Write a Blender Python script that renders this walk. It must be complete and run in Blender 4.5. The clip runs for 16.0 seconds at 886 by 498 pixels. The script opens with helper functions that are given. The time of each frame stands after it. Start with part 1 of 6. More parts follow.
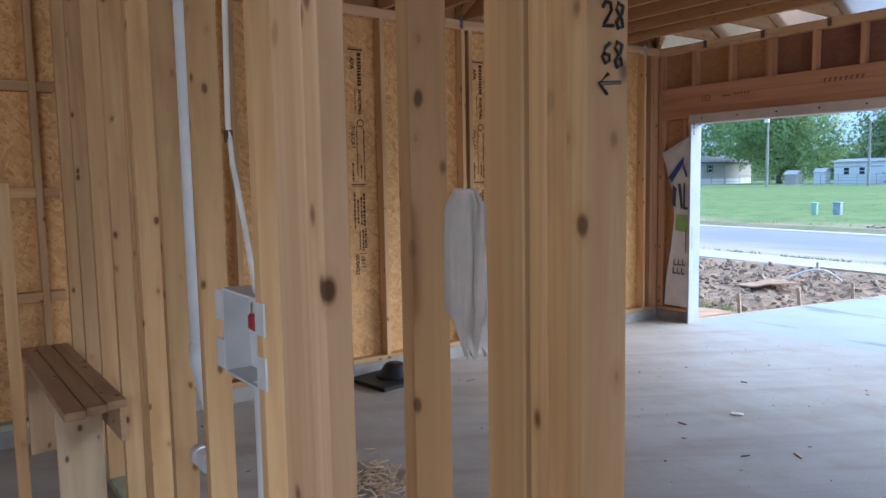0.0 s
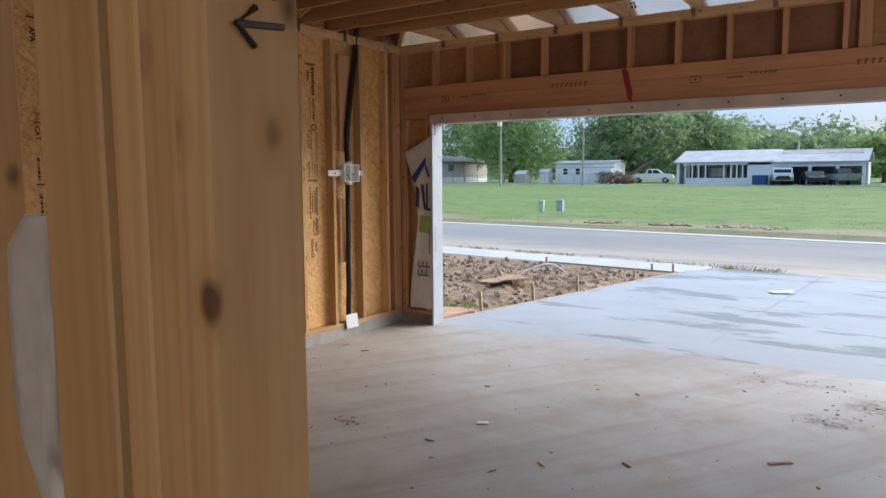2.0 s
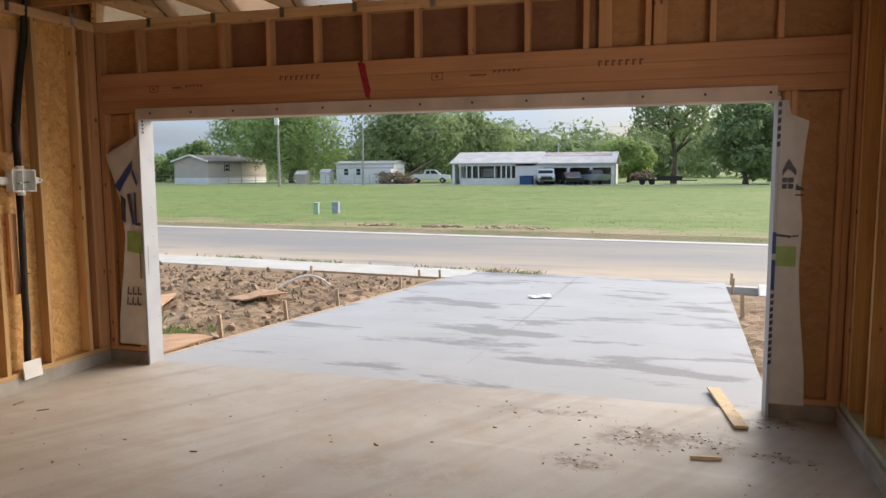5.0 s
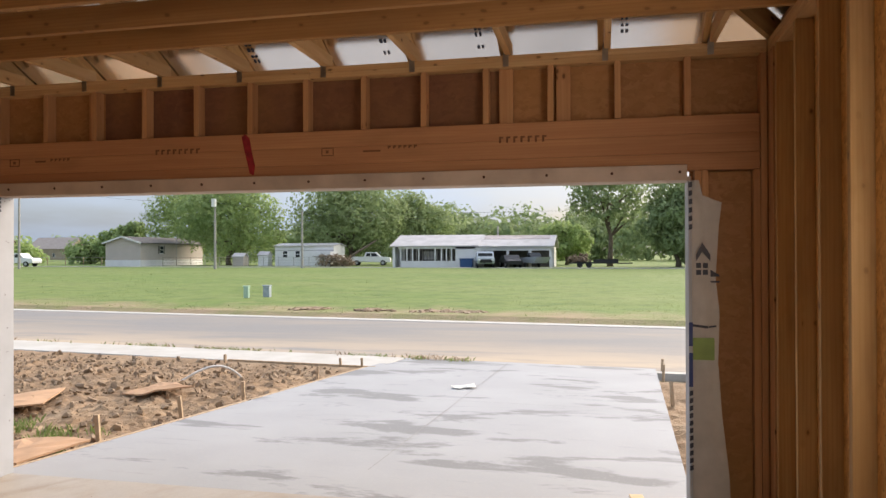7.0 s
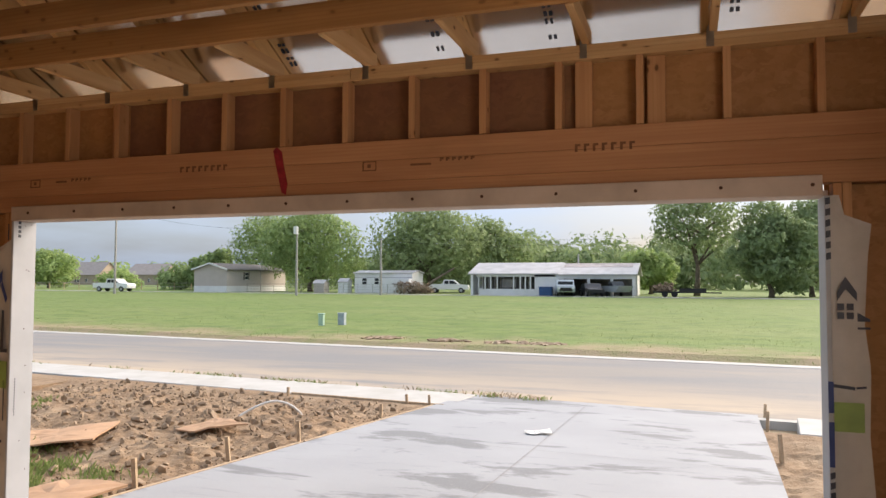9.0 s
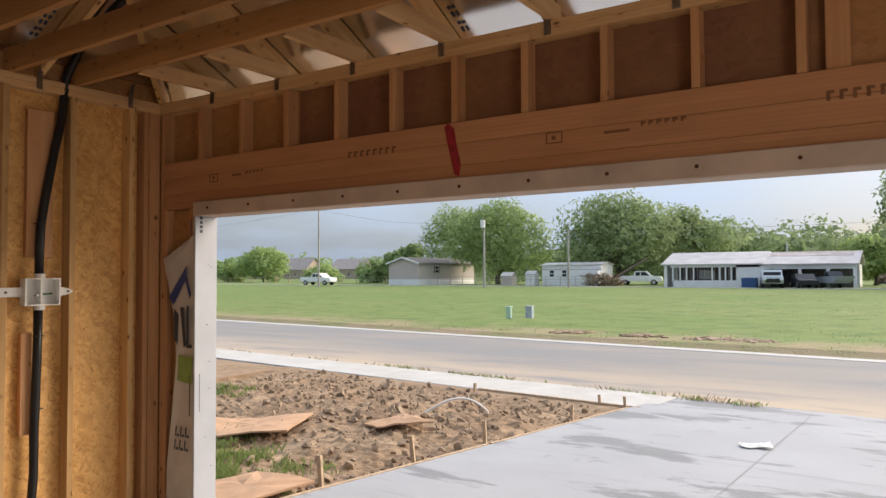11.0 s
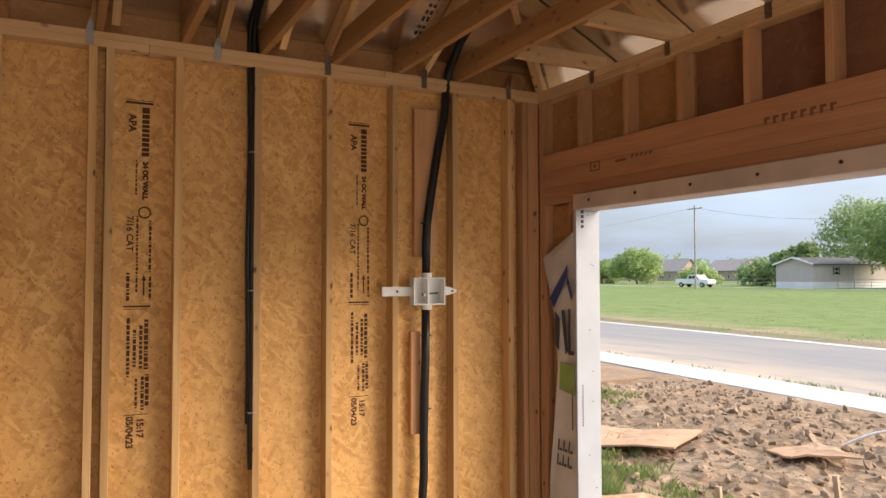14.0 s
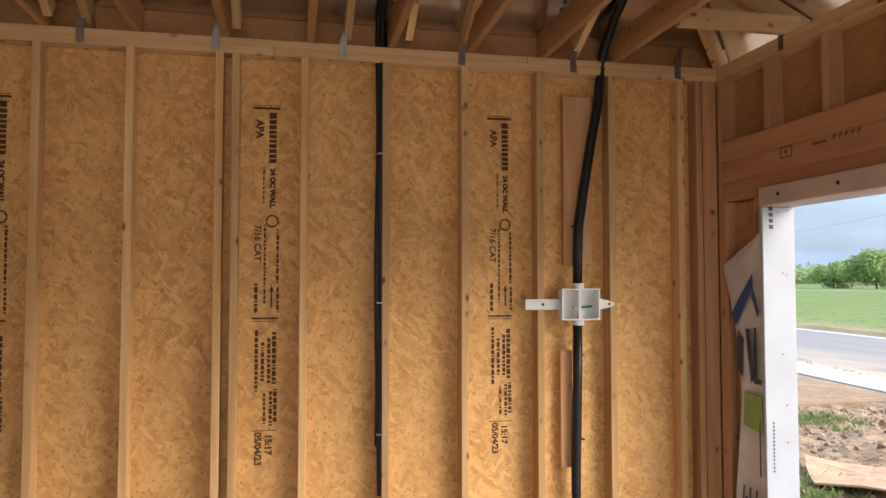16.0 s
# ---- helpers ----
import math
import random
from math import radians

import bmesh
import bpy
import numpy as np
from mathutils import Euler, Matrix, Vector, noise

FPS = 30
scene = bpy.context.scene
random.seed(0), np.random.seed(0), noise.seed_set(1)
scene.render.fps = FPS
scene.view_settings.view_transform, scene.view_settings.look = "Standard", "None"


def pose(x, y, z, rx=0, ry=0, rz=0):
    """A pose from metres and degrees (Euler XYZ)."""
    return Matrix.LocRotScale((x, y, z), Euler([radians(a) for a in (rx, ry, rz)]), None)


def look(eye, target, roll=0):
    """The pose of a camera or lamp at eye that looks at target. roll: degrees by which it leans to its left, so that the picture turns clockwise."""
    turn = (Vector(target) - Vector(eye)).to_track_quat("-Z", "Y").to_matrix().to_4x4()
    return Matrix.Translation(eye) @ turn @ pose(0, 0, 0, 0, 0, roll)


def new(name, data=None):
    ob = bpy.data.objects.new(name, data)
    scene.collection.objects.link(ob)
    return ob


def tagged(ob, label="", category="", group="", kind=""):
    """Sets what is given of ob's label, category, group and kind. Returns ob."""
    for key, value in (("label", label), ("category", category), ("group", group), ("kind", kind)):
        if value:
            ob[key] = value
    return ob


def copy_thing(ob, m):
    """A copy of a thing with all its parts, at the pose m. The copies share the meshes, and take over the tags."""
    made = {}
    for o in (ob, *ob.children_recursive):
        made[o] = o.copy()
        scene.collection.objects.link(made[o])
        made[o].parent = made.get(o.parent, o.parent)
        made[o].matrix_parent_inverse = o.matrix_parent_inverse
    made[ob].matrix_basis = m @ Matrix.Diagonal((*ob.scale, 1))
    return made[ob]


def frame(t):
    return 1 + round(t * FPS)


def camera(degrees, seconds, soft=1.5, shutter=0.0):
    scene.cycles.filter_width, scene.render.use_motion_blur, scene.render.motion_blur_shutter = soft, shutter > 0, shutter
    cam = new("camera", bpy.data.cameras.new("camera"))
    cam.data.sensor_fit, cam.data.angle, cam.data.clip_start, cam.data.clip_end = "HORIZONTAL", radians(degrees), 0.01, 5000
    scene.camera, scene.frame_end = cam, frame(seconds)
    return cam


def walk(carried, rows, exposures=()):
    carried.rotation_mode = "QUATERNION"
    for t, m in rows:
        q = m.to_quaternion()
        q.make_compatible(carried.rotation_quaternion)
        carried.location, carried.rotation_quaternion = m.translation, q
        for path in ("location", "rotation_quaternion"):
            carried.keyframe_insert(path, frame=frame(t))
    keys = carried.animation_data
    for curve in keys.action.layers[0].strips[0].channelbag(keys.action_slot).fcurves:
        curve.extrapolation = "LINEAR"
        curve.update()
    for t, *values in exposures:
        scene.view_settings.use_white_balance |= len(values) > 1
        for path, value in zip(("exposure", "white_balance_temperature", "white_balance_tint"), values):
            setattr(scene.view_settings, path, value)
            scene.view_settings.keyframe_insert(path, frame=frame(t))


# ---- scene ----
SKY, SUN, BACKLIGHT, SIDELIGHT = 0.112, 3.5, 19.0, 17.0
cam = camera(63.0, 16.0)
PATH = [
    (0, (4.932, -6.557, 1.559), (3.331, -5.373, 1.367), -1.0),
    (0.5, (4.836, -6.419, 1.556), (3.314, -5.137, 1.356), -1.3),
    (1, (4.725, -6.288, 1.576), (3.326, -4.874, 1.371), -1.2),
    (1.5, (4.667, -6.212, 1.591), (3.417, -4.665, 1.386), -0.9),
    (2, (4.66, -6.133, 1.581), (3.549, -4.483, 1.373), -0.4),
    (2.5, (4.683, -5.997, 1.6), (3.681, -4.279, 1.387), -0.2),
    (3, (4.705, -5.798, 1.614), (3.796, -4.03, 1.391), 0.1),
    (3.5, (4.682, -5.624, 1.609), (3.856, -3.818, 1.379), 0.1),
    (4, (4.632, -5.447, 1.651), (3.896, -3.604, 1.405), 0.2),
    (4.5, (4.633, -5.286, 1.624), (3.972, -3.414, 1.382), 0.0),
    (5, (4.625, -5.11, 1.638), (4.043, -3.209, 1.426), -0.3),
    (5.2, (4.649, -5.058, 1.632), (4.086, -3.148, 1.443), -0.3),
    (7.5, (4.813, -4.309, 1.661), (4.39, -2.355, 1.715), -0.1),
    (8, (4.759, -4.073, 1.682), (4.283, -2.132, 1.761), -0.1),
    (10.3, (4.668, -3.286, 1.68), (3.766, -1.503, 1.758), -0.0),
    (10.5, (4.594, -3.227, 1.683), (3.644, -1.468, 1.759), -0.2),
    (11, (4.463, -3.134, 1.683), (3.359, -1.467, 1.753), -0.3),
    (11.5, (4.375, -3.002, 1.668), (3.094, -1.468, 1.745), -0.3),
    (12, (4.322, -2.894, 1.685), (2.877, -1.515, 1.767), -0.4),
    (12.5, (4.271, -2.871, 1.675), (2.696, -1.641, 1.765), -0.5),
    (13, (4.219, -2.887, 1.666), (2.559, -1.775, 1.76), -0.5),
    (13.5, (4.103, -2.859, 1.676), (2.382, -1.843, 1.76), -0.3),
    (14, (3.921, -2.762, 1.674), (2.149, -1.837, 1.752), -0.1),
    (14.5, (3.829, -2.636, 1.685), (2.01, -1.808, 1.755), 0.0),
    (15, (3.775, -2.475, 1.694), (1.911, -1.755, 1.769), 0.1),
    (15.5, (3.72, -2.375, 1.701), (1.808, -1.793, 1.78), 0.0),
    (16, (3.601, -2.292, 1.713), (1.643, -1.891, 1.801), 0.0),
]
EXPOSURES = [(0, 1.08, 5000, 7), (0.7, 0.96, 4950, 7), (1.3, 0.8, 5450, 8), (2, 0.64, 6100, 9), (2.5, 0.86, 6400, 10), (3.5, 0.66, 6900, 12), (5, 0.6, 7400, 13), (8, 0.74, 7900, 16), (11, 0.62, 7650, 15), (13, 0.84, 7850, 17), (16, 1.16, 6800, 13)]
walk(cam, [(t, look(eye, target, roll)) for t, eye, target, roll in PATH], EXPOSURES)

# ---- world, sun ----
world = bpy.data.worlds.new("sky")
scene.world = world
world.use_nodes = True
wn, wl = world.node_tree.nodes, world.node_tree.links
sky = wn.new("ShaderNodeTexSky")
sky.sky_type = "NISHITA"
sky.sun_disc = False
sky.sun_elevation, sky.sun_rotation = radians(30), radians(34)
sky.dust_density = 3.0
# broken cloud over the blue
wtc, wno, wra, wmx = wn.new("ShaderNodeTexCoord"), wn.new("ShaderNodeTexNoise"), wn.new("ShaderNodeValToRGB"), wn.new("ShaderNodeMixRGB")
wmp = wn.new("ShaderNodeMapping")
wmp.inputs["Scale"].default_value = (1, 1, 4.5)
wno.inputs["Scale"].default_value, wno.inputs["Detail"].default_value = 2.2, 6
wra.color_ramp.elements[0].position, wra.color_ramp.elements[1].position = 0.36, 0.66
wra.color_ramp.elements[0].color, wra.color_ramp.elements[1].color = (0.30, 0.30, 0.30, 1), (0.92, 0.92, 0.92, 1)
wmx.inputs[2].default_value = (4.7, 6.1, 8.2, 1)
wl.new(wtc.outputs["Generated"], wmp.inputs[0])
wl.new(wmp.outputs[0], wno.inputs["Vector"])
wl.new(wno.outputs["Fac"], wra.inputs[0])
wl.new(wra.outputs[0], wmx.inputs[0])
wl.new(sky.outputs[0], wmx.inputs[1])
# an overcast sky is darker towards the horizon
wsp, wel, wmu = wn.new("ShaderNodeSeparateXYZ"), wn.new("ShaderNodeValToRGB"), wn.new("ShaderNodeMixRGB")
wmu.blend_type, wmu.inputs[0].default_value = "MULTIPLY", 1.0
wel.color_ramp.elements[0].color, wel.color_ramp.elements[1].color = (0.59, 0.65, 0.73, 1), (1.6, 1.6, 1.6, 1)
wl.new(wtc.outputs["Generated"], wsp.inputs[0])
wl.new(wsp.outputs["Z"], wel.inputs[0])
wl.new(wmx.outputs[0], wmu.inputs[1])
wl.new(wel.outputs[0], wmu.inputs[2])
wl.new(wmu.outputs[0], wn["Background"].inputs["Color"])
wn["Background"].inputs["Strength"].default_value = SKY
sun = new("sun", bpy.data.lights.new("sun", "SUN"))
sun.data.energy, sun.data.angle, sun.data.color = SUN, radians(55), (1.0, 0.98, 0.95)
sun.matrix_world = look((14, 21, 14.5), (0, 0, 0))

# added fill at unseen house openings, one in back wall, one in side wall
for eye, aim in (((3.1, -11.9, 1.6), (3.1, 0, 1.6)), ((5.86, -8.55, 1.6), (1.5, -6.4, 1.6))):
    lamp = new("window_daylight", bpy.data.lights.new("window_daylight", "AREA"))
    lamp.data.shape, lamp.data.size, lamp.data.size_y = "RECTANGLE", 1.7, 1.5
    lamp.data.energy, lamp.data.color = BACKLIGHT, (1.0, 0.955, 0.88)
    lamp.matrix_world = look(eye, aim)

# fill lamp for the left wall, in an unseen opening added to wall_right
lamp = new("side_daylight", bpy.data.lights.new("side_daylight", "AREA"))
lamp.data.shape, lamp.data.size, lamp.data.size_y = "RECTANGLE", 1.3, 1.5
lamp.data.energy, lamp.data.color = SIDELIGHT, (0.97, 0.98, 1.0)
lamp.matrix_world = look((5.86, -2.42, 1.7), (0, -1.0, 1.95))


# ---- materials ----
class Mat:
    """A node material with short calls."""

    def __init__(self, name, rough=0.8, metal=0.0, coat=0.0):
        self.m = bpy.data.materials.new(name)
        self.m.use_nodes = True
        self.t = self.m.node_tree
        self.b = self.t.nodes["Principled BSDF"]
        self.b.inputs["Roughness"].default_value, self.b.inputs["Metallic"].default_value = rough, metal
        self.b.inputs["Specular IOR Level"].default_value = 0.3

    def n(self, kind, **values):
        node = self.t.nodes.new(kind)
        for k, v in values.items():
            node.inputs[k].default_value = v
        return node

    def to(self, a, b):
        self.t.links.new(a, b)

    def coords(self, scale=(1, 1, 1), which="Object", shuffle=0.0):
        tc = self.n("ShaderNodeTexCoord")
        mp = self.n("ShaderNodeMapping", Scale=scale)
        out = tc.outputs[which]
        if shuffle:
            info = self.n("ShaderNodeObjectInfo")
            add = self.n("ShaderNodeVectorMath")
            mul = self.n("ShaderNodeMath")
            mul.operation, mul.inputs[1].default_value = "MULTIPLY", shuffle
            self.to(info.outputs["Random"], mul.inputs[0])
            self.to(out, add.inputs[0])
            self.to(mul.outputs[0], add.inputs[1])
            out = add.outputs[0]
        self.to(out, mp.inputs[0])
        return mp.outputs[0]

    def noise(self, co, scale, detail=4.0, rough=0.55, warp=0.0):
        node = self.n("ShaderNodeTexNoise", Scale=scale, Detail=detail, Roughness=rough, Distortion=warp)
        self.to(co, node.inputs["Vector"])
        return node.outputs["Fac"]

    def ramp(self, fac, *stops):
        node = self.n("ShaderNodeValToRGB")
        e = node.color_ramp.elements
        while len(e) < len(stops):
            e.new(0.5)
        for el, (p, c) in zip(e, stops):
            el.position, el.color = p, (*c, 1) if len(c) == 3 else c
        self.to(fac, node.inputs[0])
        return node.outputs[0]

    def grey(self, fac, a, b, lo=0.0, hi=1.0):
        return self.ramp(fac, (a, (lo,) * 3), (b, (hi,) * 3))

    def mix(self, fac, a, b, how="MIX"):
        node = self.n("ShaderNodeMixRGB")
        node.blend_type = how
        for v, i in ((fac, 0), (a, 1), (b, 2)):
            if isinstance(v, (int, float)):
                node.inputs[i].default_value = v
            elif isinstance(v, tuple):
                node.inputs[i].default_value = (*v, 1)
            else:
                self.to(v, node.inputs[i])
        return node.outputs[0]

    def tone(self, colour, amount=0.25):
        """Lighter or darker from piece to piece."""
        info = self.n("ShaderNodeObjectInfo")
        return self.mix(1.0, colour, self.grey(info.outputs["Random"], 0, 1, 1 - amount, 1 + amount * 0.4), "MULTIPLY")

    def done(self, colour, bump=None, strength=0.3, distance=0.003, rough=None):
        if isinstance(colour, tuple):
            self.b.inputs["Base Color"].default_value = (*colour, 1)
        else:
            self.to(colour, self.b.inputs["Base Color"])
        if bump is not None:
            node = self.n("ShaderNodeBump", Strength=strength, Distance=distance)
            self.to(bump, node.inputs["Height"])
            self.to(node.outputs[0], self.b.inputs["Normal"])
        if rough is not None:
            self.to(rough, self.b.inputs["Roughness"])
        return self.m


def lumber_material(name, light, dark, knot=(0.10, 0.045, 0.018), spread=0.22, knots=1.0):
    k = Mat(name, 0.72)
    co = k.coords((1, 1, 0.07), shuffle=37.0)
    wide = k.noise(co, 14, 3, 0.5, 0.6)
    rings = k.n("ShaderNodeTexWave", Scale=16.0, Distortion=5.0, Detail=2.0)
    rings.inputs["Detail Scale"].default_value = 0.8
    k.to(co, rings.inputs["Vector"])
    fine = k.noise(k.coords((1, 1, 0.03), shuffle=37.0), 160, 2)
    colour = k.mix(k.grey(wide, 0.3, 0.75), light, dark)
    colour = k.mix(k.grey(rings.outputs["Fac"], 0.5, 1.0, 0.0, 0.36), colour, dark)
    colour = k.mix(k.grey(fine, 0.5, 0.8, 0.0, 0.25), colour, dark)
    # knots with a darker core and a ring round them
    ko = k.coords((15, 15, 9.0), shuffle=11.0)
    vor = k.n("ShaderNodeTexVoronoi", Scale=1.0, Randomness=1.0)
    wob = k.n("ShaderNodeTexNoise", Scale=9.0, Detail=2.0)
    k.to(co, wob.inputs["Vector"])
    k.to(k.mix(0.6, ko, wob.outputs["Color"], "ADD"), vor.inputs["Vector"])
    some = k.grey(vor.outputs["Color"], 0.52, 0.60)
    halo = k.mix(1.0, k.grey(vor.outputs["Distance"], 0.15, 0.34, 0.6 * knots, 0.0), some, "MULTIPLY")
    core = k.mix(1.0, k.grey(vor.outputs["Distance"], 0.10, 0.19, 0.85 * knots, 0.0), some, "MULTIPLY")
    colour = k.mix(halo, colour, dark)
    colour = k.mix(core, colour, knot)
    smear = k.noise(k.coords((1, 1, 0.3), shuffle=5.0), 5, 4, 0.6)
    colour = k.mix(k.grey(smear, 0.56, 0.78, 0.0, 0.4), colour, (0.23, 0.12, 0.055))
    return k.done(k.tone(colour, spread), k.mix(0.5, fine, wide), 0.25, 0.002)


WOOD = lumber_material("spruce_lumber", (0.67, 0.43, 0.20), (0.48, 0.258, 0.098), spread=0.3)
PLATE = lumber_material("plate_lumber", (0.66, 0.43, 0.23), (0.50, 0.285, 0.125), spread=0.1)
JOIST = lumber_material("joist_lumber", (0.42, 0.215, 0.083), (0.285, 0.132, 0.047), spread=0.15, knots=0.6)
BEAM = lumber_material("laminated_beam", (0.49, 0.25, 0.125), (0.37, 0.165, 0.08), spread=0.05, knots=0.0)
PALEWOOD = lumber_material("pale_spruce_lumber", (0.62, 0.42, 0.23), (0.47, 0.28, 0.135), spread=0.12, knots=1.2)
GREEN = lumber_material("treated_plate", (0.43, 0.44, 0.30), (0.30, 0.32, 0.21), spread=0.05)
REDWOOD = lumber_material("pine_scab", (0.55, 0.30, 0.15), (0.42, 0.20, 0.09), spread=0.1)


def osb_material(name, a, b, c, slits=0.75):
    k = Mat(name, 0.62)
    co = k.coords((1, 1, 1), shuffle=9.0)
    wob = k.n("ShaderNodeTexNoise", Scale=7.0, Detail=2.0)
    k.to(co, wob.inputs["Vector"])
    warp = k.mix(0.06, co, wob.outputs["Color"], "ADD")
    flakes = []
    for turn, scale in ((0.45, (17, 44, 9)), (-0.75, (15, 36, 8)), (1.75, (20, 52, 11))):
        spin = k.n("ShaderNodeMapping", Rotation=(turn, turn * 0.8, 0))
        mp = k.n("ShaderNodeMapping", Scale=scale)
        k.to(warp, spin.inputs[0])
        k.to(spin.outputs[0], mp.inputs[0])
        vor = k.n("ShaderNodeTexVoronoi", Scale=1.0)
        k.to(mp.outputs[0], vor.inputs["Vector"])
        flakes.append(vor)
    f0, f1, f2 = (k.ramp(v.outputs["Color"], (0.1, a), (0.5, b), (0.95, c)) for v in flakes)
    pick = k.noise(co, 15, 2)
    colour = k.mix(k.grey(pick, 0.40, 0.55), f0, f1)
    colour = k.mix(k.grey(k.noise(co, 26, 2), 0.52, 0.6), colour, f2)
    colour = k.mix(k.grey(k.noise(co, 1.4, 3), 0.4, 0.75, 0.0, 0.4), colour, (0.40, 0.215, 0.07))
    colour = k.mix(k.grey(k.noise(k.coords((1, 1, 0.5), shuffle=4.0), 4.5, 4, 0.65), 0.48, 0.7, 0.0, 0.35), colour, c)
    # short dark slits between the strands
    for turn, rate in ((0.35, 26.0), (-0.6, 21.0)):
        spin = k.n("ShaderNodeMapping", Rotation=(turn, turn, 0))
        thin = k.n("ShaderNodeMapping", Scale=(1.0, 2.6, 0.55))
        k.to(warp, spin.inputs[0])
        k.to(spin.outputs[0], thin.inputs[0])
        slit = k.n("ShaderNodeTexVoronoi", Scale=rate)
        k.to(thin.outputs[0], slit.inputs["Vector"])
        colour = k.mix(k.grey(slit.outputs["Distance"], 0.08, 0.17, slits, 0.0), colour, (0.16, 0.068, 0.022))
    return k.done(colour, flakes[0].outputs["Distance"], 0.25, 0.003)


OSB = osb_material("strand_board", (0.49, 0.245, 0.075), (0.65, 0.355, 0.125), (0.76, 0.445, 0.172))
# darker brown strand board: front wall panels and the added eave boards
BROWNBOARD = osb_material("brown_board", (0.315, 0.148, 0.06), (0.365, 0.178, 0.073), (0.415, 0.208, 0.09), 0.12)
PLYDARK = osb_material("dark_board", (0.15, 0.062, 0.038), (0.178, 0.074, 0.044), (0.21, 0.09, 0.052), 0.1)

k = Mat("slab_concrete", 0.62)
co = k.coords()
big, mid, small = k.noise(co, 0.55, 5, 0.6, 0.4), k.noise(co, 3.2, 5, 0.62), k.noise(co, 60, 3)
col = k.mix(k.grey(big, 0.32, 0.7), (0.42, 0.388, 0.35), (0.32, 0.278, 0.234))
col = k.mix(k.grey(mid, 0.5, 0.78, 0.0, 0.55), col, (0.34, 0.265, 0.198))
col = k.mix(k.grey(small, 0.4, 0.75, 0.0, 0.25), col, (0.26, 0.23, 0.2))
streak = k.noise(k.coords((0.35, 2.2, 1)), 1.1, 4, 0.6, 0.8)
col = k.mix(k.grey(streak, 0.55, 0.75, 0.0, 0.35), col, (0.505, 0.47, 0.425))
# faint tyre streaks running in from the opening
trk = k.n("ShaderNodeMapping", Rotation=(0, 0, radians(-58)))
k.to(co, trk.inputs[0])
lng = k.n("ShaderNodeMapping", Scale=(0.22, 3.2, 1))
k.to(trk.outputs[0], lng.inputs[0])
col = k.mix(k.grey(k.noise(lng.outputs[0], 1.3, 4, 0.6, 0.2), 0.48, 0.66, 0.0, 0.55), col, (0.27, 0.222, 0.18))
sp = k.n("ShaderNodeSeparateXYZ")
k.to(co, sp.inputs[0])
for cx, cy, rx, ry, deep in ((4.55, -0.62, 0.36, 0.22, 0.95), (4.2, -1.1, 0.24, 0.15, 0.8), (4.95, -0.6, 0.22, 0.2, 0.8), (5.3, -0.75, 0.26, 0.07, 0.6), (3.9, -0.3, 0.5, 0.07, 0.4), (5.35, -0.12, 0.2, 0.08, 0.8), (1.61, -2.74, 0.09, 0.05, 0.7), (3.2, -1.5, 0.7, 0.22, 0.22), (4.3, -3.0, 0.3, 0.9, 0.2)):
    px, py, ring = k.n("ShaderNodeMath"), k.n("ShaderNodeMath"), k.n("ShaderNodeVectorMath")
    px.operation, py.operation, ring.operation = "SUBTRACT", "SUBTRACT", "LENGTH"
    px.inputs[1].default_value, py.inputs[1].default_value = cx, cy
    k.to(sp.outputs["X"], px.inputs[0])
    k.to(sp.outputs["Y"], py.inputs[0])
    both, size = k.n("ShaderNodeCombineXYZ"), k.n("ShaderNodeVectorMath")
    size.operation = "DIVIDE"
    size.inputs[1].default_value = (rx, ry, 1)
    k.to(px.outputs[0], both.inputs[0])
    k.to(py.outputs[0], both.inputs[1])
    k.to(both.outputs[0], size.inputs[0])
    k.to(size.outputs[0], ring.inputs[0])
    torn = k.mix(1.0, k.grey(ring.outputs["Value"], 0.55, 1.45, 1.0, 0.0), k.grey(k.noise(co, 8, 6, 0.75), 0.44, 0.54, 0.12, 1.0), "MULTIPLY")
    col = k.mix(k.mix(1.0, torn, (deep,) * 3, "MULTIPLY"), col, (0.165, 0.112, 0.076))
SLAB = k.done(col, k.mix(0.5, small, mid), 0.12, 0.004, k.grey(mid, 0.3, 0.8, 0.42, 0.72))

k = Mat("driveway_concrete", 0.75)
co = k.coords()
wet = k.noise(k.coords((0.5, 1.25, 1)), 1.0, 6, 0.66, 0.35)
small = k.noise(co, 45, 3)
col = k.mix(k.grey(k.noise(co, 0.8, 4), 0.3, 0.7), (0.335, 0.343, 0.355), (0.295, 0.303, 0.314))
col = k.mix(k.grey(wet, 0.53, 0.58, 0.0, 0.8), col, (0.168, 0.172, 0.176))
col = k.mix(k.grey(k.noise(k.coords((0.3, 1.9, 1)), 4.0, 5, 0.7, 0.4), 0.6, 0.66, 0.0, 0.25), col, (0.19, 0.19, 0.19))
col = k.mix(k.grey(small, 0.55, 0.8, 0.0, 0.3), col, (0.42, 0.41, 0.4))
DRIVE = k.done(col, small, 0.15, 0.004)

# front curbs: darker brown-grey concrete than the side curbs
k = Mat("curb_concrete", 0.85)
co = k.coords()
DARKCURB = k.done(k.mix(k.grey(k.noise(co, 5, 5), 0.35, 0.7), (0.27, 0.235, 0.2), (0.155, 0.13, 0.105)), k.noise(co, 40, 3), 0.4, 0.006)
k = Mat("pale_curb_concrete", 0.85)
co = k.coords()
PALECURB = k.done(k.mix(k.grey(k.noise(co, 5, 5), 0.35, 0.7), (0.34, 0.31, 0.275), (0.25, 0.22, 0.185)), k.noise(co, 40, 3), 0.4, 0.006)
k = Mat("walk_concrete", 0.8)
co = k.coords()
